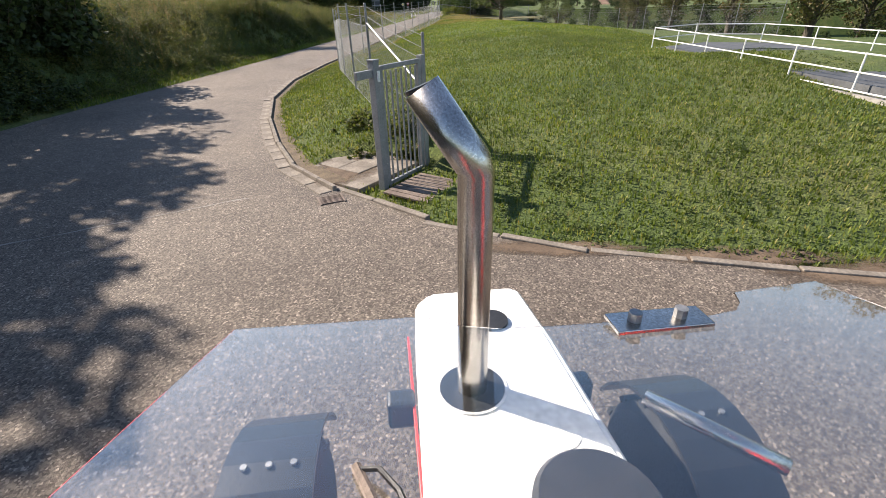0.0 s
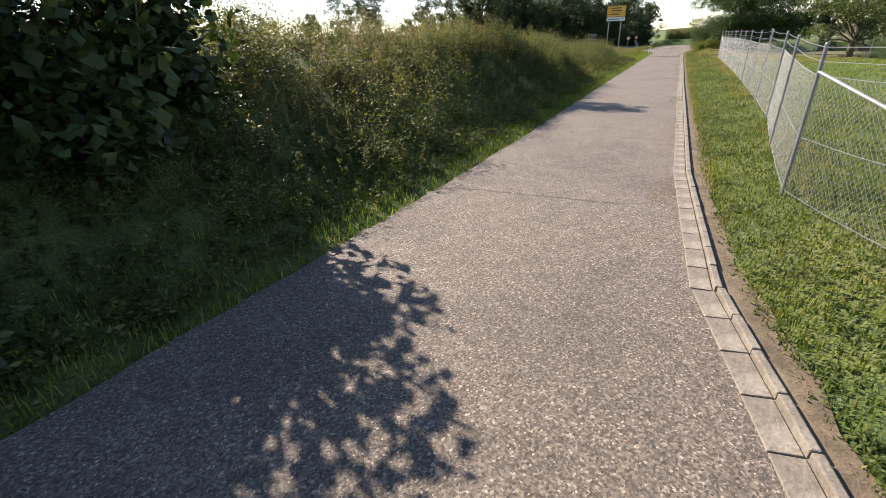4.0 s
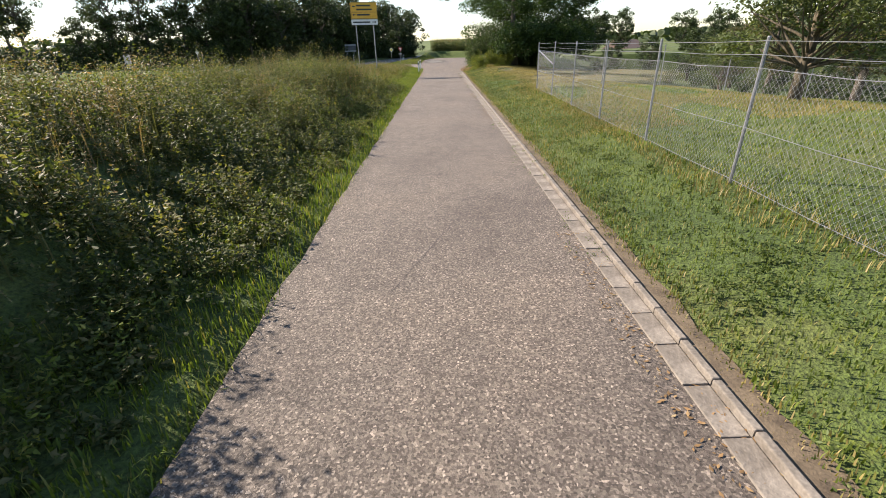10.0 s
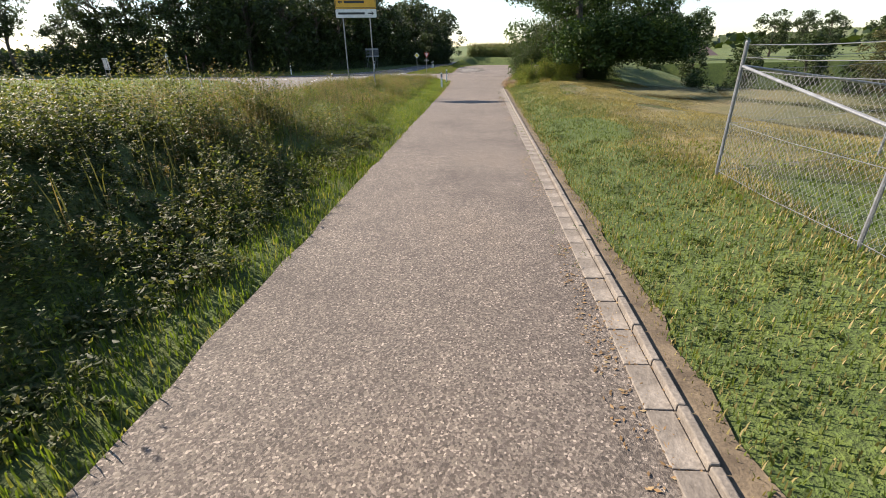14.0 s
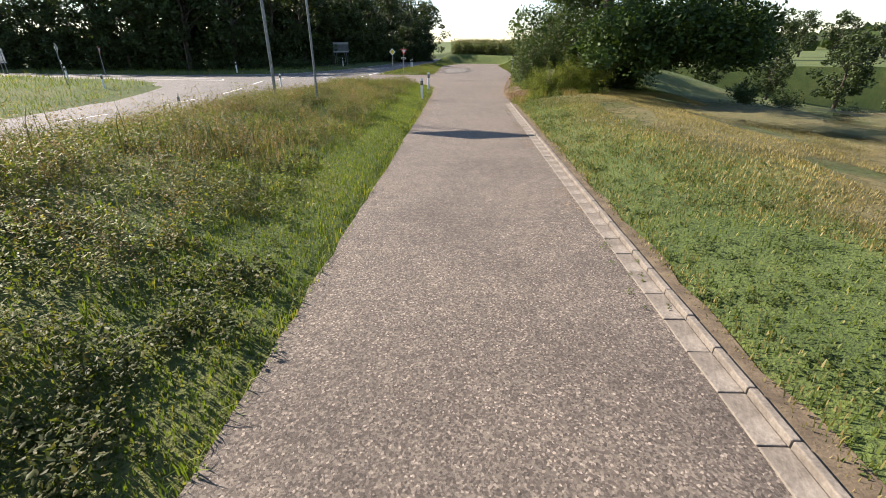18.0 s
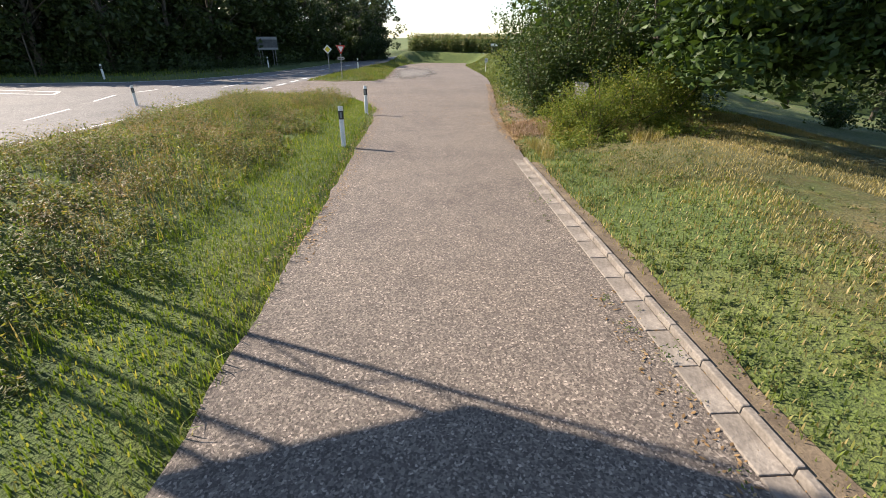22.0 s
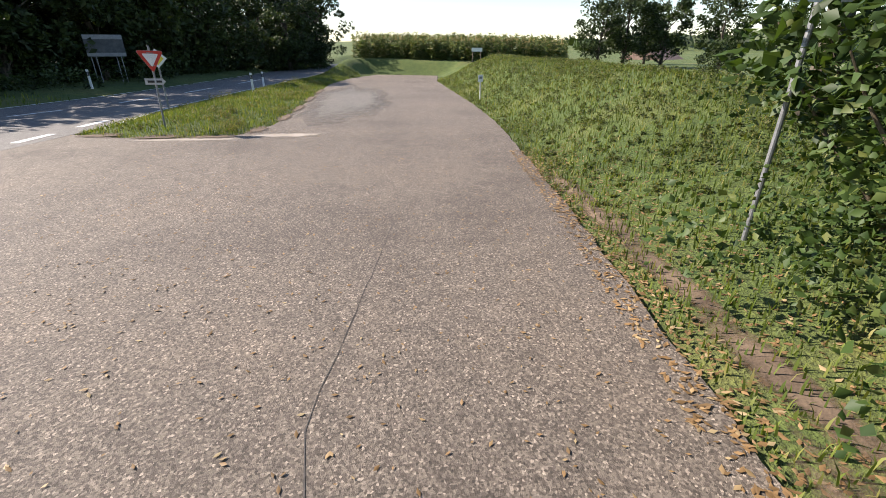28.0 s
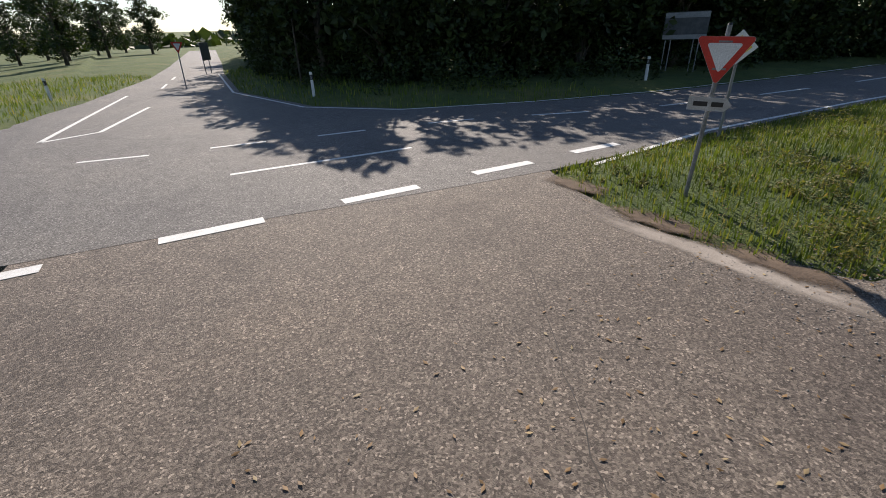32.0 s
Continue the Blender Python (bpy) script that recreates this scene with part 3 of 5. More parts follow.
# hazel thicket along the edge under the walnut
hazel = [bush("dense hazel shrub with broad green leaves beside the track", "shrub", 3.4, 1.35, 13000, 0.08, M_HAZEL, s, 16, "hazel thicket") for s in (1, 2, 3)]
yellow = bush("yellow-green shrub in front of the thicket", "shrub", 2.6, 1.2, 9000, 0.07, M_FRESH, 6, 14, "hazel thicket")
hazel.append(yellow)
for i, (x, y, s, k) in enumerate([(2.3, 164.3, 0.62, 3), (3.3, 164.8, 0.7, 3), (4.6, 165.6, 0.8, 3), (1.8, 164.95, 0.5, 3), (2.0, 168.6, 0.8, 0), (3.0, 168.5, 0.95, 1), (3.1, 169.6, 1.3, 2), (2.9, 172.0, 1.25, 0), (6.2, 170.4, 1.2, 2), (7.6, 171.2, 1.2, 0), (9.0, 172.6, 1.1, 1), (3.6, 174.2, 1.2, 1), (4.4, 171.8, 1.25, 2), (4.6, 175.8, 1.1, 1)]):
    placed(hazel[k], x, y, 70 * i, s)
for b in hazel:
    gone(b)
# apple trees in the fenced meadow
apple = tree("old apple tree with small leaves in the meadow", "tree", 5.9, 3.0, 0.17, 1.35, 11000, 0.13, M_APPLE, M_TWIG, seed=5, clumps=80, clump=0.6, skirt=30)
apple.matrix_basis = pose(9.5, 131.6, float(land(9.5, 131.6)))
for x, y, s in ((18, 150, 0.75),):
    placed(apple, x, y, 120, s)
# tall trees turning brown beyond the meadow, with a hedge below them
pale = [tree("tall tree with thinning brownish green foliage", "tree", 13.5, 4.4, 0.34, 1.6, 8000, 0.3, M_PALELEAF, M_BARK, seed=s, clumps=85, clump=1.0, group="trees beyond the meadow") for s in (11, 12)]
for i, (x, y, s) in enumerate([(36, 178, 0.6), (34, 168, 0.8), (37, 160, 1.05), (42, 152, 1.2), (47, 143, 1.35), (50, 132, 1.3), (50, 120, 1.25), (48, 109, 1.2), (44, 99, 1.1), (58, 150, 1.3), (60, 126, 1.4), (40, 91, 1.0)]):
    placed(pale[i % 2], x, y, 50 * i, s)
hedge = bush("dark hedge shrub behind the meadow fence", "shrub", 3.2, 1.9, 2200, 0.26, M_HAZEL, 33, 10, "hedge behind the meadow")
for i in range(16):
    placed(hedge, 37 + 1.25 * i, 164 - 2.5 * i + rng.uniform(-1, 1), 60 * i, rng.uniform(0.8, 1.2))
for i in range(9):
    placed(hedge, 17 + 2.3 * i, 172.5 - 0.95 * i + rng.uniform(-0.8, 0.8), 80 * i, rng.uniform(0.35, 0.55))
for p in (*pale, hedge):
    gone(p)
# the wood behind the main road
wood = [tree("dark deciduous tree at the edge of the wood", "tree", 10, 3.6, 0.22, 0.6, 4600, 0.42, M_WOODLEAF, seed=s, clumps=64, clump=1.05, flat=1.0, group="wood behind the main road") for s in (21, 22, 23)]
open_top = [tree("tall roadside tree with an open crown", "tree", 13, 3.4, 0.24, 3.4, 3600, 0.36, M_WOODLEAF, seed=s, clumps=46, clump=0.95, group="wood behind the main road") for s in (24, 25)]
wedge = [(-8.5, 232), (-10.5, 224), (-16, 217), (-18.5, 211.5), (-20.3, 207), (-22, 201.5), (-23.8, 196.5), (-25.5, 191.5), (-30.5, 190), (-36, 189.6), (-43, 190.6), (-51, 192), (-60, 193.8), (-71, 196.5), (-84, 200)]
for i, (x, y) in enumerate(wedge):
    if x < -31:
        continue
    placed(wood[i % 3], x + rng.uniform(-0.6, 0.6), y, 47 * i, rng.uniform(1.02, 1.1) if y < 198 else rng.uniform(0.98, 1.1) if y < 213 else rng.uniform(0.8, 0.95))
    for j in (1, 2):
        nx, ny = x - 3.0 * j + rng.uniform(-1, 1), y + 4.5 * j + rng.uniform(-1, 1)
        placed(wood[(i + j) % 3], nx, ny, 31 * i, rng.uniform(0.95, 1.2))
for i, (x, y, s) in enumerate([(-33, 189.3, 0.85), (-36.5, 189.8, 0.75), (-40, 190.4, 0.85), (-44, 191, 0.7), (-48.5, 191.8, 0.8), (-53, 192.6, 0.75), (-58, 193.6, 0.75)]):
    placed(wood[i % 3], x, y, 55 * i, s)
for i, (x, y, s) in enumerate([(-30.5, 191.5, 0.95), (-33.5, 193, 1.1), (-36.5, 192, 1.0), (-40.5, 191.5, 1.1), (-46.5, 192, 1.1), (-53, 193.5, 1.1), (-70, 197, 1.1), (-74, 199, 1.2), (-84, 201, 1.2)]):
    placed(open_top[i % 2], x, y, 75 * i, s)
# trees that shade the start of the track
# back row and southern trees are added, unseen, to deepen that shade
for i, (x, y, s) in enumerate([(-8.2, 80, 0.72), (-7.6, 84.5, 0.66), (-8.0, 88.6, 0.66), (-8.4, 92.3, 0.58), (-9, 76, 0.6), (-12.5, 86, 0.62), (-12.5, 91, 0.6), (-13, 80, 0.65), (-8.5, 71, 0.6), (-13, 73, 0.6), (-8.6, 95.6, 0.4), (-8.2, 113.2, 0.33), (-9.8, 86.5, 0.85), (-9.8, 90, 0.75), (-10, 82.5, 0.9), (-7.9, 76.5, 0.85), (-8.2, 73, 0.85), (-10.5, 78.5, 0.95), (-7.0, 83.2, 0.6), (-7.2, 79, 0.7), (-12, 84, 0.85), (-12.5, 89, 0.72), (-11.5, 94, 0.6), (-13, 97.5, 0.6), (-12, 79, 1.0), (-6.7, 87.0, 0.38), (-6.7, 91.0, 0.38), (-7.2, 94.6, 0.4)]):
    placed(wood[i % 3], x, y, 63 * i, s)
# trees across the western branch
for i, (x, y, s) in enumerate([(-72, 176, 0.85), (-78, 167, 0.95), (-86, 158, 1.0), (-95, 175, 1.0), (-78, 140, 0.9), (-84, 122, 0.9), (-105, 168, 0.9), (-112, 180, 1.1), (-125, 170, 1.0), (-128, 188, 1.1), (-140, 178, 1.1), (-150, 216, 1.1), (-165, 184, 1.1), (-170, 224, 1.1)]):
    placed(wood[i % 3], x, y, 63 * i, s)
# far trees in the valley
for i, (x, y, s) in enumerate([(24, 205, 0.45), (28, 200, 0.5), (33, 196, 0.6), (37, 191, 0.75), (41, 187, 0.55), (45, 182, 0.65), (49, 177, 0.8), (53, 172, 0.7), (26, 230, 0.8), (30, 231, 0.95), (34, 229, 0.95), (38, 224, 0.85), (38, 240, 0.8), (58, 236, 0.9), (66, 232, 0.8), (80, 262, 1.0), (90, 250, 1.0), (100, 238, 1.1), (76, 225, 0.7), (105, 205, 1.0), (112, 190, 1.1), (95, 215, 0.8)]):
    placed(wood[i % 3], x, y, 41 * i, s)
under = bush("dark undergrowth shrub at the edge of the wood", "shrub", 3.6, 1.7, 2600, 0.26, M_WOODLEAF, 31, 10, "undergrowth of the wood")
for i, (x, y) in enumerate(wedge):
    x2, y2 = wedge[min(i + 1, len(wedge) - 1)]
    for j in range(3):
        k = j / 3
        placed(under, x + (x2 - x) * k + rng.uniform(-0.3, 0.3), y + (y2 - y) * k + rng.uniform(0.2, 1.2), 77 * i + 40 * j, rng.uniform(0.85, 1.25))
# shrubs added along the bank, their dark leaf colour deepening its shade
for i in range(22):
    placed(under, -5.9 - 1.6 * rng.random() - (i % 2), 71 + 1.25 * i, 50 * i, rng.uniform(0.45, 0.75))
gone(under)
for w in (*wood, *open_top):
    gone(w)
# woods on the horizon
n = 9000
ang, far = rng.uniform(radians(105), radians(430), n), rng.uniform(260, 520, n)
fx, fy = -2 + far * np.cos(ang), 140 + far * np.sin(ang)
c = np.stack([fx, fy, land(fx, fy) + rng.uniform(0.5, 9, n) * (0.6 + 0.4 * np.sin(ang * 9) * np.sin(ang * 23))], -1)
attach("far_woods", leaf_cloud("far_woods", c, 6.0, M_WOODLEAF, 1.2, 0.9), label="distant woods on the hills", category="woods", kind="stuff")

# ---- grass and weeds ----
def sward(name, label, me, category="grass"):
    attach(name, me, label=label, category=category, kind="stuff")


def patchy(x, y):
    return np.sin(x * 1.7 + 2 * np.sin(y * 0.31)) + np.sin(y * 0.63 + 1.5 * np.sin(x * 0.9))


sward("verge_grass", "green roadside grass", blades("verge_grass", scatter(90000, 0.1, 3.2, 88, 168, lambda x, y: rng.random(len(x)) < np.interp(y, [130, 142], [1, 0.6]) * np.interp(x, [1.2, 3.2], [1, 0.55])), 0.085, M_LAWN, 0.007))
sward("lawn_grass", "mown green lawn", blades("lawn_grass", scatter(150000, 0.5, 15, 84, 106, lambda x, y: rng.random(len(x)) < np.clip(1.25 - (y - 85) / 22, 0.15, 1)), 0.075, M_LAWN, 0.0095))
sward("meadow_grass", "meadow grass behind the fence", blades("meadow_grass", scatter(60000, 2.4, 16, 104, 142), 0.085, M_GRASS, 0.012))
sward("dry_grass", "dry straw-coloured grass in patches", blades("dry_grass", scatter(230000, 0.4, 12, 128, 173, lambda x, y: (patchy(x, y) > -0.9) & (rng.random(len(x)) < np.clip((x - 0.6) / 2.4, 0.08, 1))), 0.085, M_STRAW, 0.007))
sward("kerb_straw", "dry grass along the gutter", blades("kerb_straw", scatter(40000, 0.2, 1.0, 99, 168, lambda x, y: rng.random(len(x)) < 0.9 * np.exp(-(x - 0.3) * 3.5)) + (0, 0, 0.02), 0.075, M_STRAW, 0.006))
sward("fence_straw", "long dry grass below the fence", blades("fence_straw", scatter(15000, 1.7, 3.4, 100, 141, lambda x, y: (np.abs(x - 1.9 - (y - 101) * 0.024) < 0.35) & (patchy(3 * x, y) > -0.6)), 0.14, M_STRAW, 0.006))
sward("edge_grass", "lush grass along the edge of the track", blades("edge_grass", scatter(42000, -5.2, -3.4, 93, 142), 0.14, M_GRASS, 0.007))
sward("edge_tufts", "uneven grass tufts leaning over the edge of the track", blades("edge_tufts", scatter(26000, -4.3, -3.3, 93, 174, lambda x, y: (away(x, y, TRACK) < 0.16) & (patchy(6 * x, 3.1 * y) > -0.5)) + (0.06, 0, 0.03), 0.17, M_GRASS, 0.006, 1.1))
sward("edge_turf", "short grass along the edge of the track", blades("edge_turf", scatter(62000, -5.3, -3.4, 140, 178), 0.075, M_GRASS, 0.006))
sward("verge_weeds_grass", "tall grass on the verge between the roads", blades("tall_grass", scatter(30000, -14, -5.0, 140, 178.5), 0.2, M_GRASS, 0.007))
sward("straw", "dry tall grass on the verge", blades("straw", scatter(22000, -14, -5.2, 140, 177, lambda x, y: patchy(x, y) > 0.2), 0.24, M_STRAW, 0.006))
sward("island_grass", "grass on the traffic island", blades("island_grass", scatter(48000, -11, -3, 185, 214), 0.16, M_LAWN, 0.009))
roots, grow = mounds(110, 10, -10, -4.4, 186.4, 206, 0.4)
sward("island_weeds", "leafy weeds on the traffic island", plants("island_weeds", roots, 0.28, M_OLIVE, 0.055, 20, 0.22, 0.5, grow), "weeds")
sward("bank_grass", "grass on the bank beside the junction", blades("bank_grass", scatter(62000, 0.6, 12, 172, 210), 0.15, M_LAWN, 0.010))
sward("roadside_grass", "grass beyond the main road", blades("roadside_grass", scatter(24000, -48, -14, 150, 196), 0.28, M_GRASS, 0.016))
sward("lawn_clover", "low clover and tufts in the lawn", plants("clover", scatter(10000, 0.6, 16, 84.5, 110), 0.08, M_CLOVER, 0.034, 12, 0.13, 0.7))
sward("verge_clover", "low leafy tufts in the verge", plants("verge_clover", scatter(5500, 0.35, 4, 90, 166), 0.09, M_CLOVER, 0.034, 12, 0.13, 0.6))
sward("fresh_weeds", "bright fresh green weeds in patches on the bank", plants("fresh_weeds", scatter(3000, -8.5, -4.3, 93, 150, lambda x, y: (patchy(2 * x + 1, 0.7 * y) > 0.6) | ((x > -5.2) & (patchy(x, y) > 0))), 0.6, M_FRESH, 0.06, 26, 0.24, 0.42), "weeds")
sward("under_weeds", "low dark leaves below the nettles", plants("under_weeds", scatter(7600, -12.5, -4.2, 90, 139), 0.38, M_NETTLE, 0.075, 18, 0.32, 0.5), "weeds")
sward("bank_tall", "tall seeded weeds along the crest of the bank", plants("bank_tall", scatter(350, -10.5, -7.0, 94, 126), 1.2, M_WEEDDRY, 0.07, 46, 0.2, 0.35), "weeds")
roots, grow = mounds(680, 13, -12.5, -4.9, 92, 140)
sward("nettles", "nettles and leafy weeds in mounds on the roadside bank", plants("nettles", roots, 1.05, M_NETTLE, 0.067, 34, 0.24, 0.5, grow), "weeds")
roots, grow = mounds(140, 12, -7.4, -5.3, 107, 143, 0.4)
sward("nettle_wall", "dense tall nettles on the steep part of the bank", plants("nettle_wall", roots, 1.1, M_NETTLE, 0.06, 44, 0.24, 0.5, grow), "weeds")
roots, grow = mounds(260, 12, -12.5, -4.8, 93, 144, 0.45)
sward("olive_weeds", "olive leafy weeds in mounds on the roadside bank", plants("olive_weeds", roots, 1.15, M_OLIVE, 0.058, 34, 0.22, 0.5, grow), "weeds")
sward("weed_stems", "thin upright stems of seeded weeds on the bank", blades("weed_stems", scatter(5500, -10.5, -5.4, 96, 150, lambda x, y: patchy(x, y) > -0.3), 0.85, M_SPIKE, 0.008, 0.35), "weeds")
sward("dry_weeds", "browning seeded weeds on the bank", plants("dry_weeds", scatter(4200, -11.5, -5.6, 94, 152, lambda x, y: patchy(x, y) > 0), 1.1, M_WEEDDRY, 0.045, 30, 0.14, 0.35), "weeds")
roots, grow = mounds(330, 9, -5.0, -4.05, 91, 146, 0.3)
sward("foot_weeds", "low leafy weeds at the foot of the bank", plants("foot_weeds", roots, 0.42, M_NETTLE, 0.06, 22, 0.2, 0.5, grow), "weeds")
for name, label, n, high, mat, leaf, near in (("low_weeds", "low leafy weeds on the verge", 900, 0.5, M_OLIVE, 0.042, -5.1), ("fresh_mounds", "fresh green weeds on the verge", 260, 0.46, M_FRESH, 0.05, -5.0),
                                             ("dark_mounds", "dark leafy nettles on the verge", 170, 0.5, M_NETTLE, 0.05, -5.2), ("brown_mounds", "brown seeded weeds on the verge", 760, 0.56, M_WEEDDRY, 0.034, -5.5)):
    roots, grow = mounds(n, 11, -13.5, near, 139, 177, 0.42)
    sward(name, label, plants(name, roots, high, mat, leaf * 1.12, 22, 0.22, 0.45, grow), "weeds")
roots, grow = mounds(80, 12, 1.2, 4.6, 163.2, 166.4, 0.35, lambda x, y: x > 1.2 + 0.5 * (y - 164) - 0.1)
sward("corner_weeds", "yellow-green leafy weeds at the foot of the thicket", plants("corner_weeds", roots, 0.5, M_FRESH, 0.06, 24, 0.24, 0.55, grow), "weeds")
roots, grow = mounds(210, 10, 0.6, 2.4, 91, 166, 0.3)
sward("verge_mounds", "darker leafy tufts in the mown verge", plants("verge_mounds", roots, 0.17, M_CLOVER, 0.045, 14, 0.16, 0.45, grow), "weeds")
sward("fresh_low_weeds", "yellow-green leafy weeds in patches on the verge", plants("fresh_low_weeds", scatter(3400, -12, -5.1, 144, 177, lambda x, y: patchy(1.3 * x, y + 2) > 0.1), 0.36, M_FRESH, 0.045, 20, 0.24, 0.45), "weeds")
sward("bank_weeds", "leafy weeds on the bank beside the junction", plants("bank_weeds", scatter(2600, 1.5, 9, 178, 208), 0.22, M_NETTLE, 0.075, 20, 0.22), "weeds")
# dark leaf colour here stands in for deep shade on the bank
sward("shade_weeds", "undergrowth below the trees, leaf colour darkened for shade", plants("shade_weeds", scatter(3600, -8.5, -4.3, 70, 94), 0.8, M_WOODLEAF, 0.12, 20, 0.3), "weeds")
# leaf colour darkened to pass for the wood's shadow on these weeds
sward("back_weeds", "undergrowth at the edge of the wood", plants("wood_weeds", scatter(3000, -50, -8, 186, 235, lambda x, y: (away(x, y, MAIN) > 1.8) & ((x < -13) | (y > 216))), 1.3, M_WOODLEAF, 0.2, 20, 0.6), "weeds")
sward("tan_tufts", "long tan tufts of dry grass at the foot of the thicket", blades("tan_tufts", scatter(5000, 0.7, 3.4, 162.8, 166.0, lambda x, y: patchy(3 * x, 2.2 * y) > 0.35), 0.3, M_STRAW, 0.005, 1.0))
sward("dead_stalks", "pinkish dead stalks heaped beside the track", blades("dead_stalks", scatter(3000, 0.6, 1.9, 165.4, 167.6), 0.17, M_STALK, 0.006, 1.5), "weeds")
sward("gutter_weeds", "small weeds growing in the joints of the gutter", plants("gutter_weeds", np.stack([rng.uniform(-0.2, 0.3, 420), (gutter_y := rng.uniform(99.5, 166, 420)), 0.005 + 0 * gutter_y], -1)[np.sin(gutter_y * 1.3) + np.sin(gutter_y * 0.41) > 0.2], 0.1, M_CLOVER, 0.03, 12, 0.1, 0.4), "weeds")

roots, grow = mounds(170, 9, 5.0, 16, 85.8, 104, 0.3)
sward("lawn_tufts", "darker leafy tufts in the lawn", plants("lawn_tufts", roots, 0.11, M_CLOVER, 0.04, 14, 0.15, 0.5, grow), "weeds")
roots, grow = mounds(9, 14, 4.6, 6.3, 88.7, 90.2, 0.4)
sward("gate_weeds", "dark leafy weeds beside the gate", plants("gate_weeds", roots, 0.45, M_NETTLE, 0.08, 24, 0.22, 0.6, grow), "weeds")

# ---- signs and posts ----
def ground_at(x, y):
    return float(land(x, y))


def rounded(w, h, r, n=4):
    """Outline of a plate with rounded corners, centred on the origin."""
    pts = []
    for cx, cz, a in ((w / 2 - r, h / 2 - r, 0), (-w / 2 + r, h / 2 - r, 90), (-w / 2 + r, -h / 2 + r, 180), (w / 2 - r, -h / 2 + r, 270)):
        pts += [(cx + r * math.cos(radians(a + 90 * k / n)), cz + r * math.sin(radians(a + 90 * k / n))) for k in range(n + 1)]
    return pts


def scaled(pts, k):
    return [(x * k, z * k) for x, z in pts]


def delineator(x, y, lean=0.0, turn=0.0, label="white plastic delineator post with a black band"):
    root = thing("delineator_post", pose(x, y, ground_at(x, y), lean, 0, turn), label, "delineator", "delineator posts")
    shape = [(-0.06, -0.05), (-0.035, -0.065), (0.0, -0.07), (0.035, -0.065), (0.06, -0.05), (0.05, 0.03), (0, 0.05), (-0.05, 0.03)]

    def prism(z0, z1, grow, slope=0.0):
        bm = bmesh.new()
        a = [bm.verts.new((px * grow, py * grow, z0)) for px, py in shape]
        b = [bm.verts.new((px * grow, py * grow, z1 - slope * (py + 0.07))) for px, py in shape]
        bm.faces.new(a[::-1])
        bm.faces.new(b)
        for k in range(8):
            bm.faces.new((a[k], a[(k + 1) % 8], b[(k + 1) % 8], b[k]))
        return bm
    part("post", prism(-0.2, 0.98, 1.0, 0.5), M_WHITEPAINT, root)
    part("black_band", prism(0.66, 0.86, 1.04), M_BLACK, root, "black band")
    part("reflector", box(0.045, 0.006, 0.14, (0, -0.078, 0.69), 0.002), M_GALV, root, "grey reflector")
    return root


for x, y, lean, turn in ((-3.95, 164.5, -3, 6), (-4.0, 170.1, -4, -8), (-17.6, 166.3, 0, 20), (-15.2, 175.2, 0, 40), (-24.0, 187.0, 0, 60), (-27.2, 173.4, 0, 70), (-16.6, 199.6, 0, 15), (-8.6, 203.4, 0, 10), (-7.9, 198.2, 2, 5), (-33.1, 177.4, 0, 60)):
    delineator(x, y, lean, turn)


def sign_root(name, x, y, turn, label, lean=0.0):
    return thing(name, pose(x, y, ground_at(x, y), 0, lean, turn), label, "road sign", "road signs")


def pole(root, top, r=0.03, x=0.0, y=0.0):
    part("pole", tube([(x, y, -0.3), (x, y, top)], r, 10), M_GALV, root, smooth=False)
    part("pole_cap", tube([(x, y, top), (x, y, top + 0.025)], [r * 1.08, r * 0.7], 10), M_BLACK, root)


SIDE = 0.68


def triangle(side, k=1.0):
    h = side * 0.866
    pts, r = [], 0.035
    for cx, cz, a0 in ((side / 2 - 1.73 * r, h / 3 - r, -30), (-side / 2 + 1.73 * r, h / 3 - r, 90), (0, -2 * h / 3 + 2 * r, 210)):
        pts += [(cx + r * math.cos(radians(a0 + 30 * j)), cz + r * math.sin(radians(a0 + 30 * j))) for j in range(5)]
    return scaled(pts, k)


def yield_sign(x, y, turn, height, label, plate_below=True):
    root = sign_root("yield_sign", x, y, turn, label, 2.0)
    pole(root, height + 0.32)
    at = pose(0, -0.045, height)
    face = part("plate", plate(triangle(SIDE), 0.004), M_ALU, root, m=pose(0, -0.04, height))
    part("red_border", plate(triangle(SIDE, 0.985), 0.003), M_RED, root, m=pose(0, -0.0445, height))
    part("white_field", plate(triangle(SIDE, 0.60), 0.003), M_WHITEPAINT, root, m=pose(0, -0.049, height))
    for z in (height + 0.12, height - 0.2):
        part("clamp", box(0.16, 0.09, 0.03, (0, 0, z), 0.004), M_GALV, root)
    if plate_below:
        board = [(-0.26, -0.085), (-0.26, 0.085), (0.18, 0.085), (0.26, 0.0), (0.18, -0.085)]
        # grey colour stands in for the plate's unlit face, seen against the sun
        part("direction_plate", plate(board, 0.004), M_ALU, root, "arrow-shaped direction plate, coloured grey as seen backlit", m=pose(0, -0.045, height - 0.62))
        for bx, w in ((-0.11, 0.17), (0.09, 0.14)):
            part("lettering", plate([(bx - w / 2, -0.03), (bx - w / 2, 0.03), (bx + w / 2, 0.03), (bx + w / 2, -0.03)], 0.002), M_BLACK, root, m=pose(0, -0.048, height - 0.62))
    return root


yield_sign(-7.55, 186.7, 27, 1.92, "red and white yield sign above a direction plate")
yield_sign(-34.5, 183.3, 108, 2.3, "yield sign seen from behind beside the western branch", False)


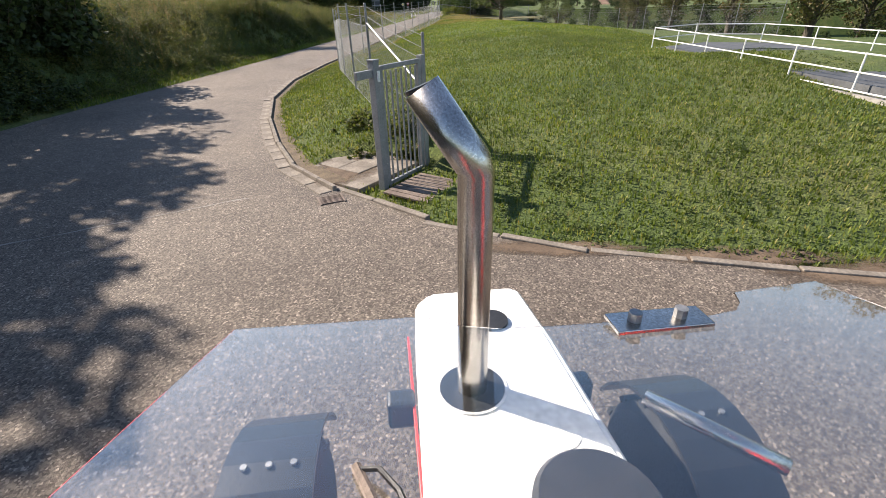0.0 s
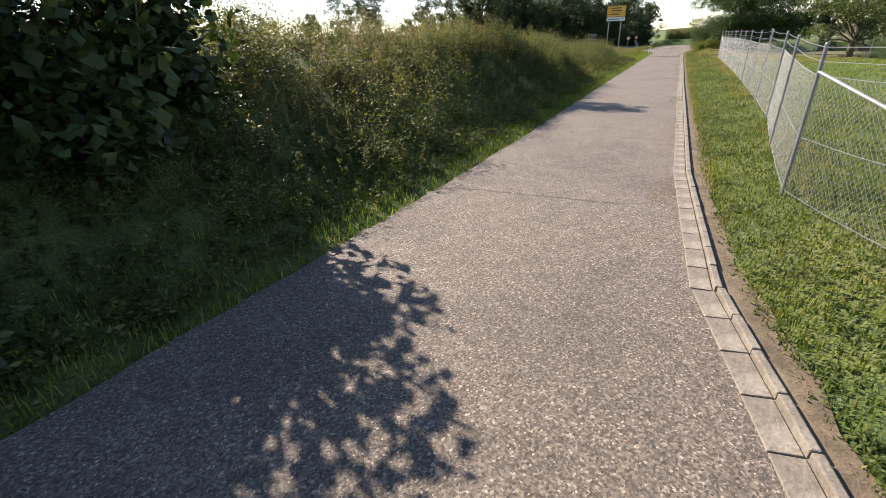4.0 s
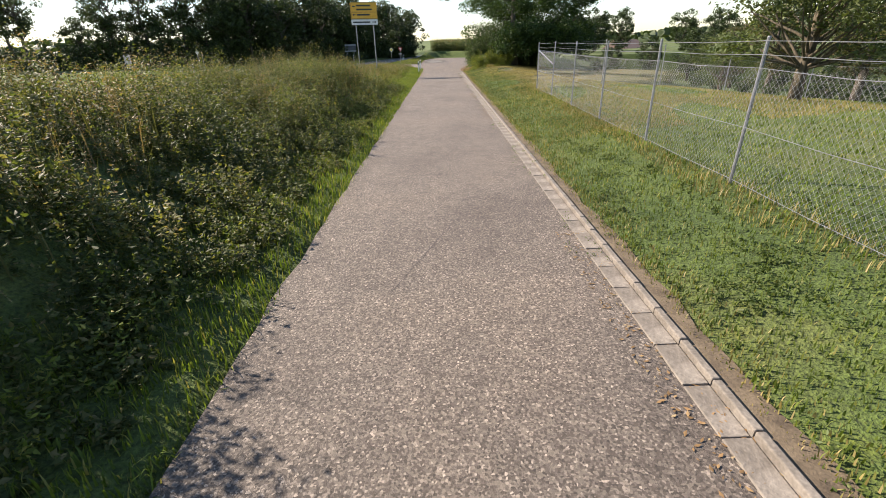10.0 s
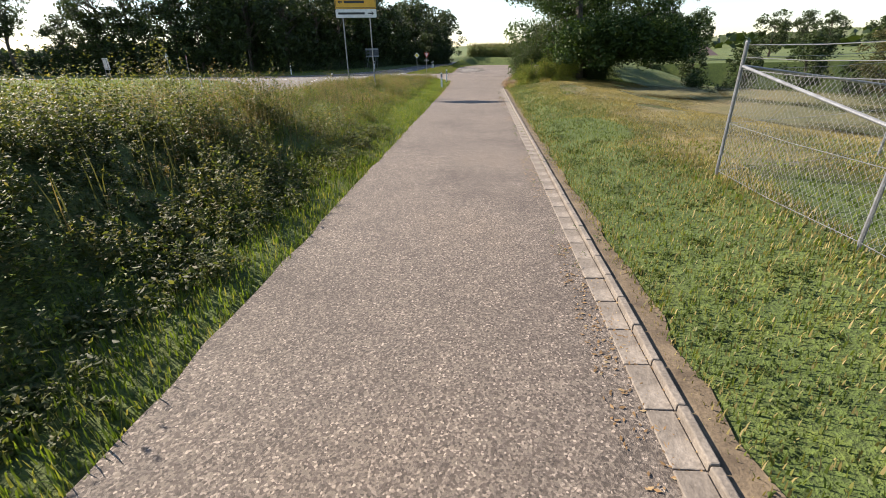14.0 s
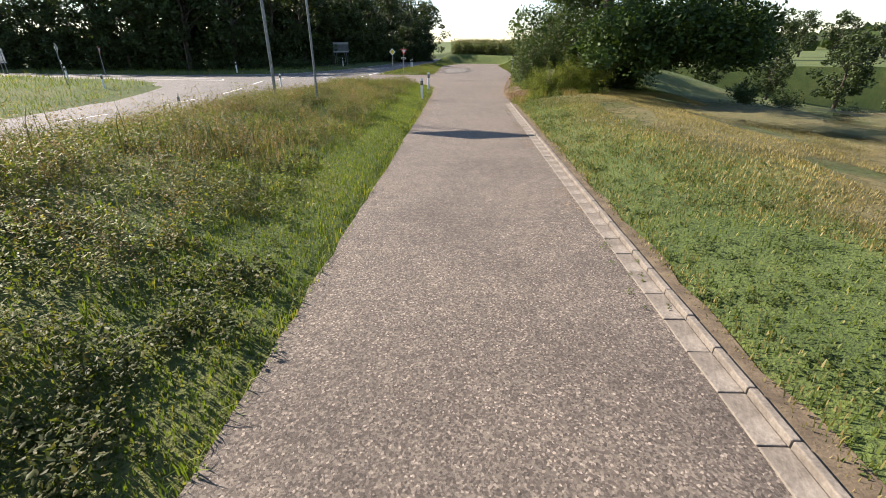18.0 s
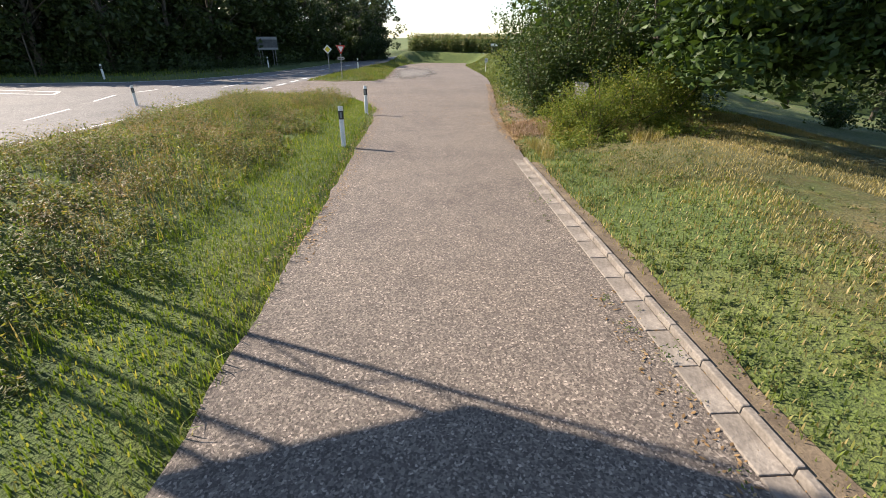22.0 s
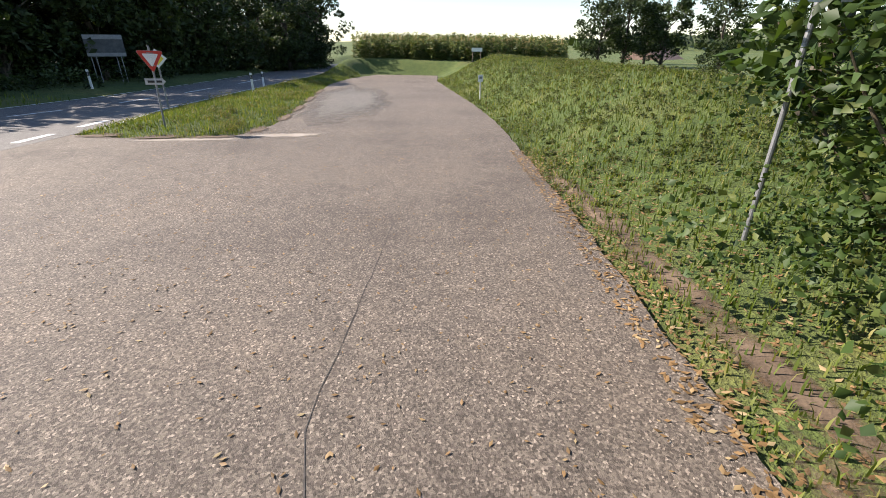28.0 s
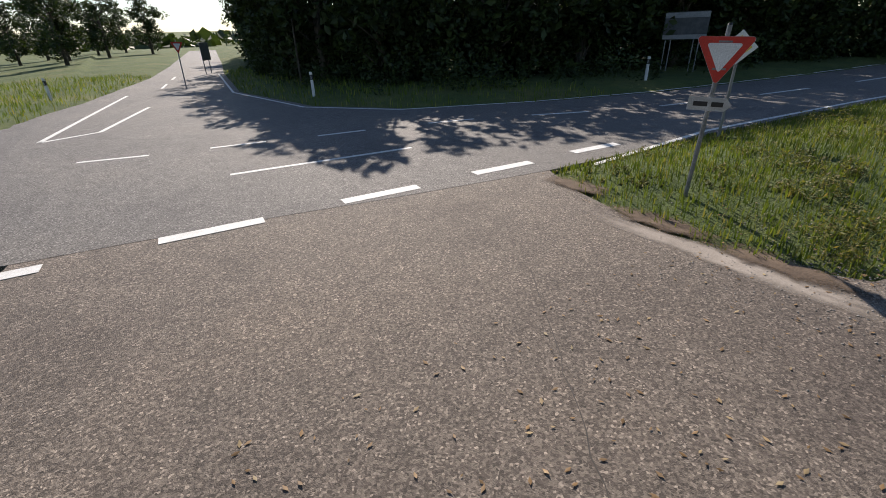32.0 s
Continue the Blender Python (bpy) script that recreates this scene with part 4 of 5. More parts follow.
def diamond_sign(x, y, turn, height, front, label):
    root = sign_root("priority_sign", x, y, turn, label)
    pole(root, height + 0.3)
    d = [(0, -0.33), (0.33, 0), (0, 0.33), (-0.33, 0)]
    part("plate", plate(d, 0.004), M_ALU, root, m=pose(0, -0.04, height))
    if front:
        part("white_border", plate(scaled(d, 0.98), 0.003), M_WHITEPAINT, root, m=pose(0, -0.0445, height))
        part("yellow_field", plate(scaled(d, 0.68), 0.003), M_LEMON, root, m=pose(0, -0.049, height))
    for z in (height + 0.1, height - 0.14):
        part("clamp", box(0.14, 0.09, 0.03, (0, 0, z), 0.004), M_GALV, root)
    return root


diamond_sign(-9.2, 191.0, 18, 1.9, True, "yellow and white diamond priority sign on a steel pole")
back_diamond = diamond_sign(-30.6, 174.3, 150, 2.5, False, "diamond priority sign seen from behind on a tall pole")
part("small_plate", box(0.18, 0.01, 0.24, (0, -0.05, 1.45), 0.003), M_WHITEPAINT, back_diamond)


def board_sign(x, y, turn, w, h, low, legs, front, label, leg_r=0.03):
    root = sign_root("information_board", x, y, turn, label)
    part("panel", plate(scaled(rounded(w, h, 0.05), 1.0), 0.02), front, root, m=pose(0, -0.05, low + h / 2))
    for z in (low + 0.15, low + h - 0.15):
        part("cross_bar", box(w * 0.94, 0.03, 0.05, (0, -0.01, z), 0.004), M_GALV, root)
    for x0 in legs:
        part("leg", tube([(x0, 0.04, -0.3), (x0, 0.04, low + h - 0.05)], leg_r, 8), M_GALV, root)
    return root


big_board = board_sign(-17.9, 204.4, 22, 2.0, 1.25, 1.5, (-0.85, -0.6, 0.45, 0.7), M_BOARD, "weathered dark information board on four steel legs")
part("head_strip", box(2.0, 0.012, 0.24, (0, -0.058, 2.48), 0.003), M_GREYPAINT, big_board, "pale strip along the top")
part("foot_strip", box(2.0, 0.012, 0.2, (0, -0.058, 1.52), 0.003), M_GREYPAINT, big_board)
town = board_sign(-47, 186.5, 150, 1.7, 1.3, 1.1, (-0.55, 0.55), M_ALU, "grey town sign seen from behind on two legs", 0.035)

# the yellow direction sign on two lattice posts
dsign = sign_root("direction_sign", -7.95, 157.9, 14, "large yellow direction sign with a white strip on two lattice posts")
part("yellow_panel", plate(rounded(2.15, 1.22, 0.05), 0.03), M_YELLOW, dsign, m=pose(0, -0.2, 4.42))
part("white_panel", plate(rounded(2.15, 0.4, 0.05), 0.03), M_WHITEPAINT, dsign, "white panel with black lettering", m=pose(0, -0.2, 3.58))
part("frame_line", plate(rounded(2.09, 1.16, 0.05), 0.003), M_BLACK, dsign, m=pose(0, -0.203, 4.42))
part("yellow_field", plate(rounded(2.05, 1.12, 0.045), 0.003), M_YELLOW, dsign, m=pose(0, -0.207, 4.42))
for z, w in ((4.78, 1.15), (4.5, 1.25), (4.12, 1.05)):
    part("lettering", plate([(-0.6, -0.06), (-0.6, 0.06), (-0.6 + w, 0.06), (-0.6 + w, -0.06)], 0.002), M_BLACK, dsign, m=pose(0, -0.2105, z))
part("divider", plate([(-1.02, -0.012), (-1.02, 0.012), (1.02, 0.012), (1.02, -0.012)], 0.002), M_BLACK, dsign, m=pose(0, -0.2105, 4.31))
for z in (4.72, 4.12):
    part("arrow", plate([(-0.93, 0), (-0.82, 0.09), (-0.82, 0.03), (-0.68, 0.03), (-0.68, -0.03), (-0.82, -0.03), (-0.82, -0.09)], 0.002), M_BLACK, dsign, m=pose(0, -0.2105, z))
part("lettering", plate([(-0.95, -0.05), (-0.95, 0.05), (0.45, 0.05), (0.45, -0.05)], 0.002), M_BLACK, dsign, m=pose(0, -0.203, 3.58))
part("arrow", plate([(0.95, 0), (0.82, 0.1), (0.82, 0.03), (0.62, 0.03), (0.62, -0.03), (0.82, -0.03), (0.82, -0.1)], 0.002), M_BLACK, dsign, m=pose(0, -0.203, 3.58))
for x0 in (-0.72, 0.72):
    for dy in (-0.13, 0.2):
        part("post", tube([(x0, dy, -0.4), (x0, dy, 5.0)], 0.032, 8), M_GALV, dsign)
    for k in range(9):
        z, up = 0.1 + 0.55 * k, k % 2
        part("brace", tube([(x0, -0.13 if up else 0.2, z), (x0, 0.2 if up else -0.13, z + 0.55)], 0.012, 5), M_GALV, dsign)
for z in (3.5, 3.95, 4.9):
    part("cross_bar", box(2.0, 0.04, 0.05, (0, -0.155, z), 0.004), M_GALV, dsign)

# white marker on the bank, the notice in the thicket, the small white table sign by the maize
marker = sign_root("marker_post", 3.55, 193.9, 0, "small white marker plate on a white post")
part("post", box(0.05, 0.04, 1.05, (0, 0, -0.2), 0.005), M_WHITEPAINT, marker)
part("plate", plate(rounded(0.24, 0.32, 0.03), 0.012), M_WHITEPAINT, marker, m=pose(0, -0.03, 0.95))
part("symbol", plate([(-0.06, -0.05), (-0.06, 0.06), (0.06, 0.06), (0.06, -0.05)], 0.002), M_GALV, marker, m=pose(0, -0.033, 0.97))
notice = sign_root("notice_sign", 3.3, 176.6, -12, "white notice sign on a pole in the thicket")
pole(notice, 2.9, 0.03)
part("plate", plate(rounded(0.62, 0.45, 0.04), 0.006), M_WHITEPAINT, notice, m=pose(0, -0.04, 2.75))
for k in range(3):
    part("lettering", plate([(-0.2, -0.025), (-0.2, 0.025), (0.2, 0.025), (0.2, -0.025)], 0.002), M_GREYPAINT, notice, m=pose(0, -0.0425, 2.63 + 0.12 * k))
far_sign = sign_root("small_board", 7.2, 213.5, 0, "small white board on two posts before the maize")
part("plate", plate(rounded(0.95, 0.3, 0.03), 0.02), M_WHITEPAINT, far_sign, m=pose(0, 0, 1.05))
for x0 in (-0.35, 0.35):
    part("post", box(0.06, 0.06, 1.1, (x0, 0.05, -0.2), 0.005), M_WOODSLAT, far_sign)
pole_thing = sign_root("thin_pole", -29.5, 188.3, 0, "thin wooden pole at the edge of the wood")
part("shaft", tube([(0, 0, -0.3), (0.05, 0, 3.1)], [0.06, 0.04], 8), M_BARK, pole_thing)

# ---- chain-link fence ----
FENCE = [(6.32, 88.42), (4.94, 90.8), (3.9, 93.4), (2.9, 96.0), (2.05, 98.4), (1.5, 100.7), (1.75, 103.8), (2.1, 107.1), (2.22, 110.4), (2.34, 113.7), (2.44, 117.0), (2.52, 120.2), (2.6, 123.4), (2.66, 126.6), (2.7, 129.8), (2.74, 132.9), (2.76, 136.0), (2.78, 139.1)]
REAR = [(2.78, 139.1), (6.3, 140.4), (9.8, 141.6), (13.2, 141.5), (16.6, 140.2), (19.6, 137.6), (21.8, 134.0), (23.2, 130.2), (24.2, 126.4), (25.0, 122.4), (25.8, 118.4), (26.6, 114.4)]
TALL = 1.95


def wires(a, b, za, zb, height, step=0.062, w=0.0014):
    """Crossed wires of one bay, from a to b, as thin three-sided bars."""
    a, b = np.array([*a, za]), np.array([*b, zb])
    length = np.linalg.norm(b - a)
    way, up = (b - a) / length, np.array([0, 0, 1.0])
    side = np.array([-way[1], way[0], 0])
    vs, fs = [], []
    for sgn in (1, -1):
        s = -height
        while s < length:
            p0, p1 = (s, 0.0), (s + height, height)
            lo, hi = max(0.0, p0[0]), min(length, p1[0])
            if hi > lo:
                q = [(lo, lo - s), (hi, hi - s)]
                if sgn < 0:
                    q = [(u, height - v) for u, v in q]
                d = np.array([1, sgn]) / 2 ** 0.5
                n2 = np.array([-d[1], d[0]]) * w
                k = len(vs)
                for u, v in q:
                    c = a + way * u + up * v
                    vs += [c + way * n2[0] + up * n2[1], c - way * n2[0] - up * n2[1], c + side * w * 1.5 * sgn]
                fs += [(k, k + 1, k + 4, k + 3), (k + 1, k + 2, k + 5, k + 4), (k + 2, k, k + 3, k + 5)]
            s += step * 2 ** 0.5
    return np.array(vs), np.array(fs)


def fence(points, label, wide_mesh, braces=()):
    root = thing("chain_link_fence", Matrix(), label, "fence", "fences")
    zs = [ground_at(x, y) for x, y in points]
    rg = random.Random(4)
    for (x, y), z in zip(points, zs):
        dx, dy = rg.uniform(-0.03, 0.03), rg.uniform(-0.03, 0.03)
        p = part("post", tube([(x, y, z - 0.4), (x + dx, y + dy, z + TALL + 0.08)], 0.024, 8), M_GALV, root)
        part("cap", tube([(x + dx, y + dy, z + TALL + 0.08), (x + dx, y + dy, z + TALL + 0.1)], [0.027, 0.018], 8), M_GALV, p)
    for i in range(len(points) - 1):
        a, b = points[i], points[i + 1]
        v, f = wires(a, b, zs[i] + 0.04, zs[i + 1] + 0.04, TALL - 0.34, wide_mesh)
        attach("mesh_bay", mesh_of("mesh_bay", v, f, M_WIRE), root)
        for h in (0.08, 0.85, TALL - 0.3, TALL - 0.13, TALL + 0.04):
            sag = 0.015 + 0.02 * rg.random()
            mid = ((a[0] + b[0]) / 2, (a[1] + b[1]) / 2, (zs[i] + zs[i + 1]) / 2 + h - sag)
            part("tension_wire", tube([(*a, zs[i] + h), mid, (*b, zs[i + 1] + h)], 0.0045, 4, None, False), M_WIRE, root)
    for i, j in braces:
        a, b = points[i], points[j]
        part("brace_rail", tube([(*a, zs[i] + TALL - 0.25), (*b, zs[j] + TALL - 0.75)], 0.022, 8), M_GALV, root, "white galvanised brace")
    return root


fence(FENCE, "galvanised chain-link fence along the track", 0.062, ((1, 0), (5, 4), (17, 16)))
fence(REAR, "galvanised chain-link fence round the meadow", 0.09, ((0, 1),))

# ---- gate, paving and basin at the start ----
GATE = pose(5.75, 87.32, -0.1, 0, 0, 61.3)
gate = thing("metal_gate", GATE, "grey steel pedestrian gate with upright bars", "gate")
GW, GH = 1.02, 1.78
post = part("hinge_post", box(0.11, 0.11, GH + 0.12, (0, 0, -0.06), 0.008), M_GREYPAINT, gate)
part("post_cap", box(0.125, 0.125, 0.02, (0, 0, GH + 0.06), 0.004), M_GREYPAINT, post)
part("stop_arm", box(0.32, 0.05, 0.1, (-0.2, 0.0, GH - 0.14), 0.004), M_GREYPAINT, gate)
part("lock_plate", box(0.05, 0.012, 0.14, (0.02, -0.064, GH - 0.2), 0.003), M_WHITEPAINT, gate)
for x0 in (0.12, GW):
    part("stile", box(0.07, 0.05, GH - 0.06, (x0, 0, 0.04), 0.005), M_GREYPAINT, gate)
for z in (0.06, GH - 0.07):
    part("cross_rail", box(GW - 0.12, 0.05, 0.06, ((GW + 0.12) / 2, 0, z), 0.005), M_GREYPAINT, gate)
for k in range(7):
    part("bar", box(0.022, 0.022, GH - 0.2, (0.24 + 0.116 * k, 0, 0.11), 0.003), M_GREYPAINT, gate)
part("latch_post", box(0.09, 0.09, GH + 0.08, (GW + 0.1, 0.02, -0.05), 0.006), M_GREYPAINT, gate)
for z in (0.3, 1.55):
    part("hinge", tube([(0.07, -0.03, z), (0.07, -0.03, z + 0.12)], 0.018, 8), M_GALV, gate)

rail = thing("basin_railing", Matrix(), "white tubular railing round the water basin", "railing")
RING = [(13.1, 98.1), (13.3, 96.6), (13.52, 95.1), (13.75, 93.6), (14.0, 92.0), (14.25, 90.4), (14.5, 88.8), (14.8, 87.0), (17.6, 86.8), (19.2, 88.0), (19.0, 89.8), (18.7, 91.6), (18.4, 93.4), (18.0, 95.2), (17.6, 97.0), (17.0, 98.8), (15.0, 99.4)]


def rim(x, y):
    return 0.72 + 0.01 * (y - 98)


ringed = RING + RING[:1]
for x, y in RING:
    part("post", tube([(x, y, rim(x, y) - 0.3), (x, y, rim(x, y) + 0.76)], 0.018, 8), M_WHITEPAINT, rail)
for (ax, ay), (bx, by) in zip(ringed, ringed[1:]):
    for h in (0.1, 0.42, 0.74):
        part("rail_tube", tube([(ax, ay, rim(ax, ay) + h), (bx, by, rim(bx, by) + h)], 0.015, 7), M_WHITEPAINT, rail)
mid = Vector((sum(p[0] for p in RING) / len(RING), sum(p[1] for p in RING) / len(RING)))


def ring_wall(grow0, grow1, z0, z1):
    bm = bmesh.new()
    loops = [[bm.verts.new((mid.x + (x - mid.x) * g, mid.y + (y - mid.y) * g, rim(x, y) + z)) for x, y in RING] for g, z in ((grow0, z0), (grow0, z1), (grow1, z1), (grow1, z0))]
    n = len(RING)
    for a, b in zip(loops, loops[1:] + loops[:1]):
        for k in range(n):
            bm.faces.new((a[k], a[(k + 1) % n], b[(k + 1) % n], b[k]))
    bmesh.ops.recalc_face_normals(bm, faces=bm.faces[:])
    return bm


part("basin_wall", ring_wall(1.03, 0.96, -1.6, 0.05), M_CONCRETE, label="pale concrete rim of the basin", category="wall", kind="structure")
part("basin_lining", ring_wall(0.9, 0.55, -0.6, 0.2), M_BOARD, label="dark lining of the basin", category="basin", kind="structure")
attach("basin_cover", mesh_of("basin_cover", [(mid.x + (x - mid.x) * 0.56, mid.y + (y - mid.y) * 0.56, rim(x, y) + 0.18) for x, y in RING], [tuple(range(len(RING)))], M_BOARD), label="dark cover of the basin", category="basin", kind="structure")

# ---- house in the valley ----
hx, hy = 56.0, 268.0
house = thing("house", pose(hx, hy, -2.9, 0, 0, 35), "white plastered house with a brown gable roof in the valley", "house")
part("wall", box(11, 8, 4.3, (0, 0, -1.5)), M_PLASTER, house)
gable = bmesh.new()
v = [gable.verts.new(p) for p in ((-5.9, -4.5, 2.7), (5.9, -4.5, 2.7), (5.9, 4.5, 2.7), (-5.9, 4.5, 2.7), (-5.9, 0, 5.4), (5.9, 0, 5.4))]
for f in ((0, 1, 5, 4), (2, 3, 4, 5), (1, 2, 5), (3, 0, 4), (3, 2, 1, 0)):
    gable.faces.new([v[i] for i in f])
roof = part("roof", gable, M_ROOF, house)
part("chimney", box(0.6, 0.6, 1.4, (1.8, 0.6, 4.6), 0.02), M_ROOF, roof)
for x0 in (-3.6, -1.2, 1.2, 3.6):
    w = part("window", box(1.1, 0.1, 1.2, (x0, -4.02, 0.9), 0.02), M_WHITEPAINT, house)
    part("pane", box(0.9, 0.06, 1.0, (x0, -4.07, 1.0)), M_DARKGLASS, w)

# ---- maize ----
def rows(n, x0, x1, y0, y1):
    x = rng.uniform(x0, x1, n)
    y = np.round(rng.uniform(y0, y1, n) / 0.75) * 0.75 + rng.normal(0, 0.05, n)
    ok = np.minimum(away(x, y, TRACK), away(x, y, MAIN)) > 2.5
    ok &= (x + 0.9) < 0.41 * (y - 175)
    return np.stack([x[ok], y[ok], land(x[ok], y[ok]) - 0.02], -1)


roots = rows(13000, -6, 28, 215.5, 240)
attach("maize_field", plants("maize", roots, 2.4, M_CORN, 0.55, 14, 0.3, 0.12, swing=0.05), label="green maize field on the rise behind the junction", category="maize", kind="stuff")
attach("maize_tassels", blades("tassels", roots[::2] + (0, 0, 1.65), 0.55, M_TASSEL, 0.025, 0.3), label="pale maize tassels", category="maize", kind="stuff")

# ---- the tractor, standing at the exit of the yard ----
M_HOOD = grained("white_hood_paint", (0.74, 0.74, 0.72), (0.83, 0.83, 0.81), 3, 0.28, bump=0.02, fine=30)
M_STEEL = grained("brushed_stainless_steel", (0.42, 0.39, 0.36), (0.6, 0.57, 0.53), 5, 0.24, 1.0, 0.05, 150)
M_RUBBER = grained("tyre_rubber", (0.018, 0.018, 0.018), (0.035, 0.034, 0.033), 9, 0.85, bump=0.4)
M_GUARD = grained("black_mudguard", (0.012, 0.012, 0.013), (0.022, 0.022, 0.024), 6, 0.35, bump=0.1)
M_SCREEN = material("clear_windscreen", 0.02)[0]
scr = M_SCREEN.node_tree.nodes["Principled BSDF"]
scr.inputs["Transmission Weight"].default_value, scr.inputs["IOR"].default_value = 1.0, 1.75
scr.inputs["Base Color"].default_value = (0.96, 0.98, 0.98, 1)
tractor = thing("tractor", pose(7.109, 80.983, 0.044, -2.96, 0.86, 11.2), "small red and white tractor with a tall steel exhaust", "tractor")
CX = 0.34


def lofted(sections, bevel=0.0):
    bm = bmesh.new()
    loops = [[bm.verts.new(p) for p in s] for s in sections]
    n = len(loops[0])
    for a, b in zip(loops, loops[1:]):
        for k in range(n):
            bm.faces.new((a[k], a[(k + 1) % n], b[(k + 1) % n], b[k]))
    bm.faces.new(loops[0][::-1])
    bm.faces.new(loops[-1])
    bmesh.ops.recalc_face_normals(bm, faces=bm.faces[:])
    if bevel:
        bmesh.ops.bevel(bm, geom=bm.edges[:], offset=bevel, segments=2, affect="EDGES")
    return bm


def hood_ring(y, w, z0, z1):
    return [(CX - w, y, z0), (CX + w, y, z0), (CX + w, y, z1 - 0.03), (CX + w - 0.03, y, z1), (CX - w + 0.07, y, z1), (CX - w, y, z1 - 0.06)]


hood = part("hood", lofted([hood_ring(0.5, 0.32, 1.0, 1.23), hood_ring(1.4, 0.29, 1.0, 1.23), hood_ring(1.83, 0.265, 0.98, 1.21), hood_ring(1.9, 0.24, 0.96, 1.17)], 0.012), M_HOOD, tractor, "white painted hood")
part("side_panel", lofted([hood_ring(0.5, 0.315, 0.62, 0.995), hood_ring(1.86, 0.26, 0.6, 0.975)], 0.01), M_RED, tractor, "red side panels")
part("red_stripe", box(0.012, 1.2, 0.05, (CX - 0.31, 1.1, 1.02), 0.003), M_RED, tractor)
px, py = 0.235, 1.16
# solid black disc, the hole's inner shade put into its colour
part("exhaust_opening", tube([(px, py, 1.2), (px, py, 1.238)], 0.115, 28), M_BLACK, hood, "round black disc painted as the dark opening in the hood")
part("opening_rim", lofted([[(px + r * math.cos(a), py + r * math.sin(a), z) for a in (2 * math.pi * k / 28 for k in range(28))] for r, z in ((0.125, 1.225), (0.125, 1.236), (0.113, 1.236))]), M_HOOD, hood)
part("filler_cap", tube([(CX + 0.05, 1.55, 1.2), (CX + 0.05, 1.55, 1.24)], 0.075, 24), M_BLACK, hood)
part("round_panel", tube([(CX + 0.13, 0.93, 1.2), (CX + 0.13, 0.93, 1.2335)], 0.065, 24), M_HOOD, hood)
part("exhaust_pipe", tube([(px, py, 0.9), (px, py, 1.3), (px, py, 2.02), (px - 0.012, py - 0.005, 2.05), (px - 0.14, py + 0.03, 2.24)], [0.052, 0.052, 0.052, 0.054, 0.052], 24), M_STEEL, tractor, "tall stainless steel exhaust pipe", smooth=True)
# black end disc in place of the pipe's shaded hollow
part("pipe_mouth", tube([(px - 0.139, py + 0.03, 2.236), (px - 0.143, py + 0.031, 2.246)], [0.045, 0.045], 20), M_BLACK, tractor)
pane_out = [(-0.62, 0.3), (-0.47, 1.09), (0.03, 1.07), (0.09, 1.05), (0.16, 0.99), (0.26, 0.955), (0.42, 0.94), (0.86, 0.92), (0.95, 0.935), (1.0, 0.98), (1.04, 1.05), (1.35, 1.08), (1.35, 0.3)]
screen = part("windscreen", lofted([[(x, y, 1.62 + 0.17 * (1.05 - y) + dz) for x, y in pane_out] for dz in (0.0, 0.005)]), M_SCREEN, tractor, "clear plastic windscreen tilted flat")
screen.visible_shadow = False
part("top_bracket", box(0.27, 0.085, 0.014, (0.69, 0.9, 1.655), 0.003), M_STEEL, tractor)
for x0 in (0.62, 0.75):
    part("bracket_bolt", tube([(x0, 0.9, 1.665), (x0, 0.9, 1.695)], 0.018, 8), M_GALV, tractor)
part("grab_rod", tube([(0.72, 0.92, 1.36), (0.98, 0.66, 1.33)], 0.024, 14), M_STEEL, tractor, smooth=True)
part("dashboard", tube([(0.47, 0.66, 1.1), (0.47, 0.66, 1.28), (0.47, 0.66, 1.3)], [0.17, 0.17, 0.155], 28), M_BLACK, tractor)
part("body", lofted([[(CX - 0.22, y, 0.45), (CX + 0.22, y, 0.45), (CX + 0.22, y, 0.98), (CX - 0.22, y, 0.98)] for y in (-0.9, 1.75)], 0.02), M_BLACK, tractor)
part("wooden_strip", tube([(-0.09, 0.51, 1.725), (-0.05, 0.41, 1.745)], 0.009, 6), M_WOODSLAT, tractor, "weathered wooden strip on the windscreen")
part("cable", tube([(-0.08, 0.5, 1.73), (-0.05, 0.485, 1.745), (-0.02, 0.44, 1.75), (0.0, 0.38, 1.755)], 0.005, 6), M_BLACK, tractor)
part("seat", box(0.5, 0.45, 0.14, (CX, -0.45, 0.98), 0.04), M_BLACK, tractor)
part("grille", box(0.4, 0.03, 0.5, (CX, 1.905, 0.62), 0.008), M_BLACK, tractor)


def wheel(x, y, r, w):
    tyre = part("tyre", lofted([[(x + dx, y + rr * math.cos(a), r + rr * math.sin(a)) for a in (2 * math.pi * k / 28 for k in range(28))] for dx, rr in ((-w / 2, r * 0.55), (-w / 2, r * 0.9), (-w * 0.4, r), (w * 0.4, r), (w / 2, r * 0.9), (w / 2, r * 0.55))]), M_RUBBER, tractor, smooth=False)
    part("rim", tube([(x - w * 0.36, y, r), (x + w * 0.36, y, r)], r * 0.54, 24), M_HOOD, tyre)
    for k in range(14):
        a = 2 * math.pi * k / 14
        part("lug", box(w * 0.9, 0.05, 0.03, (0, 0, r * 0.985), 0.006), M_RUBBER, tyre, m=Matrix.Translation((x, y, r)) @ Euler((a, 0, 0)).to_matrix().to_4x4())


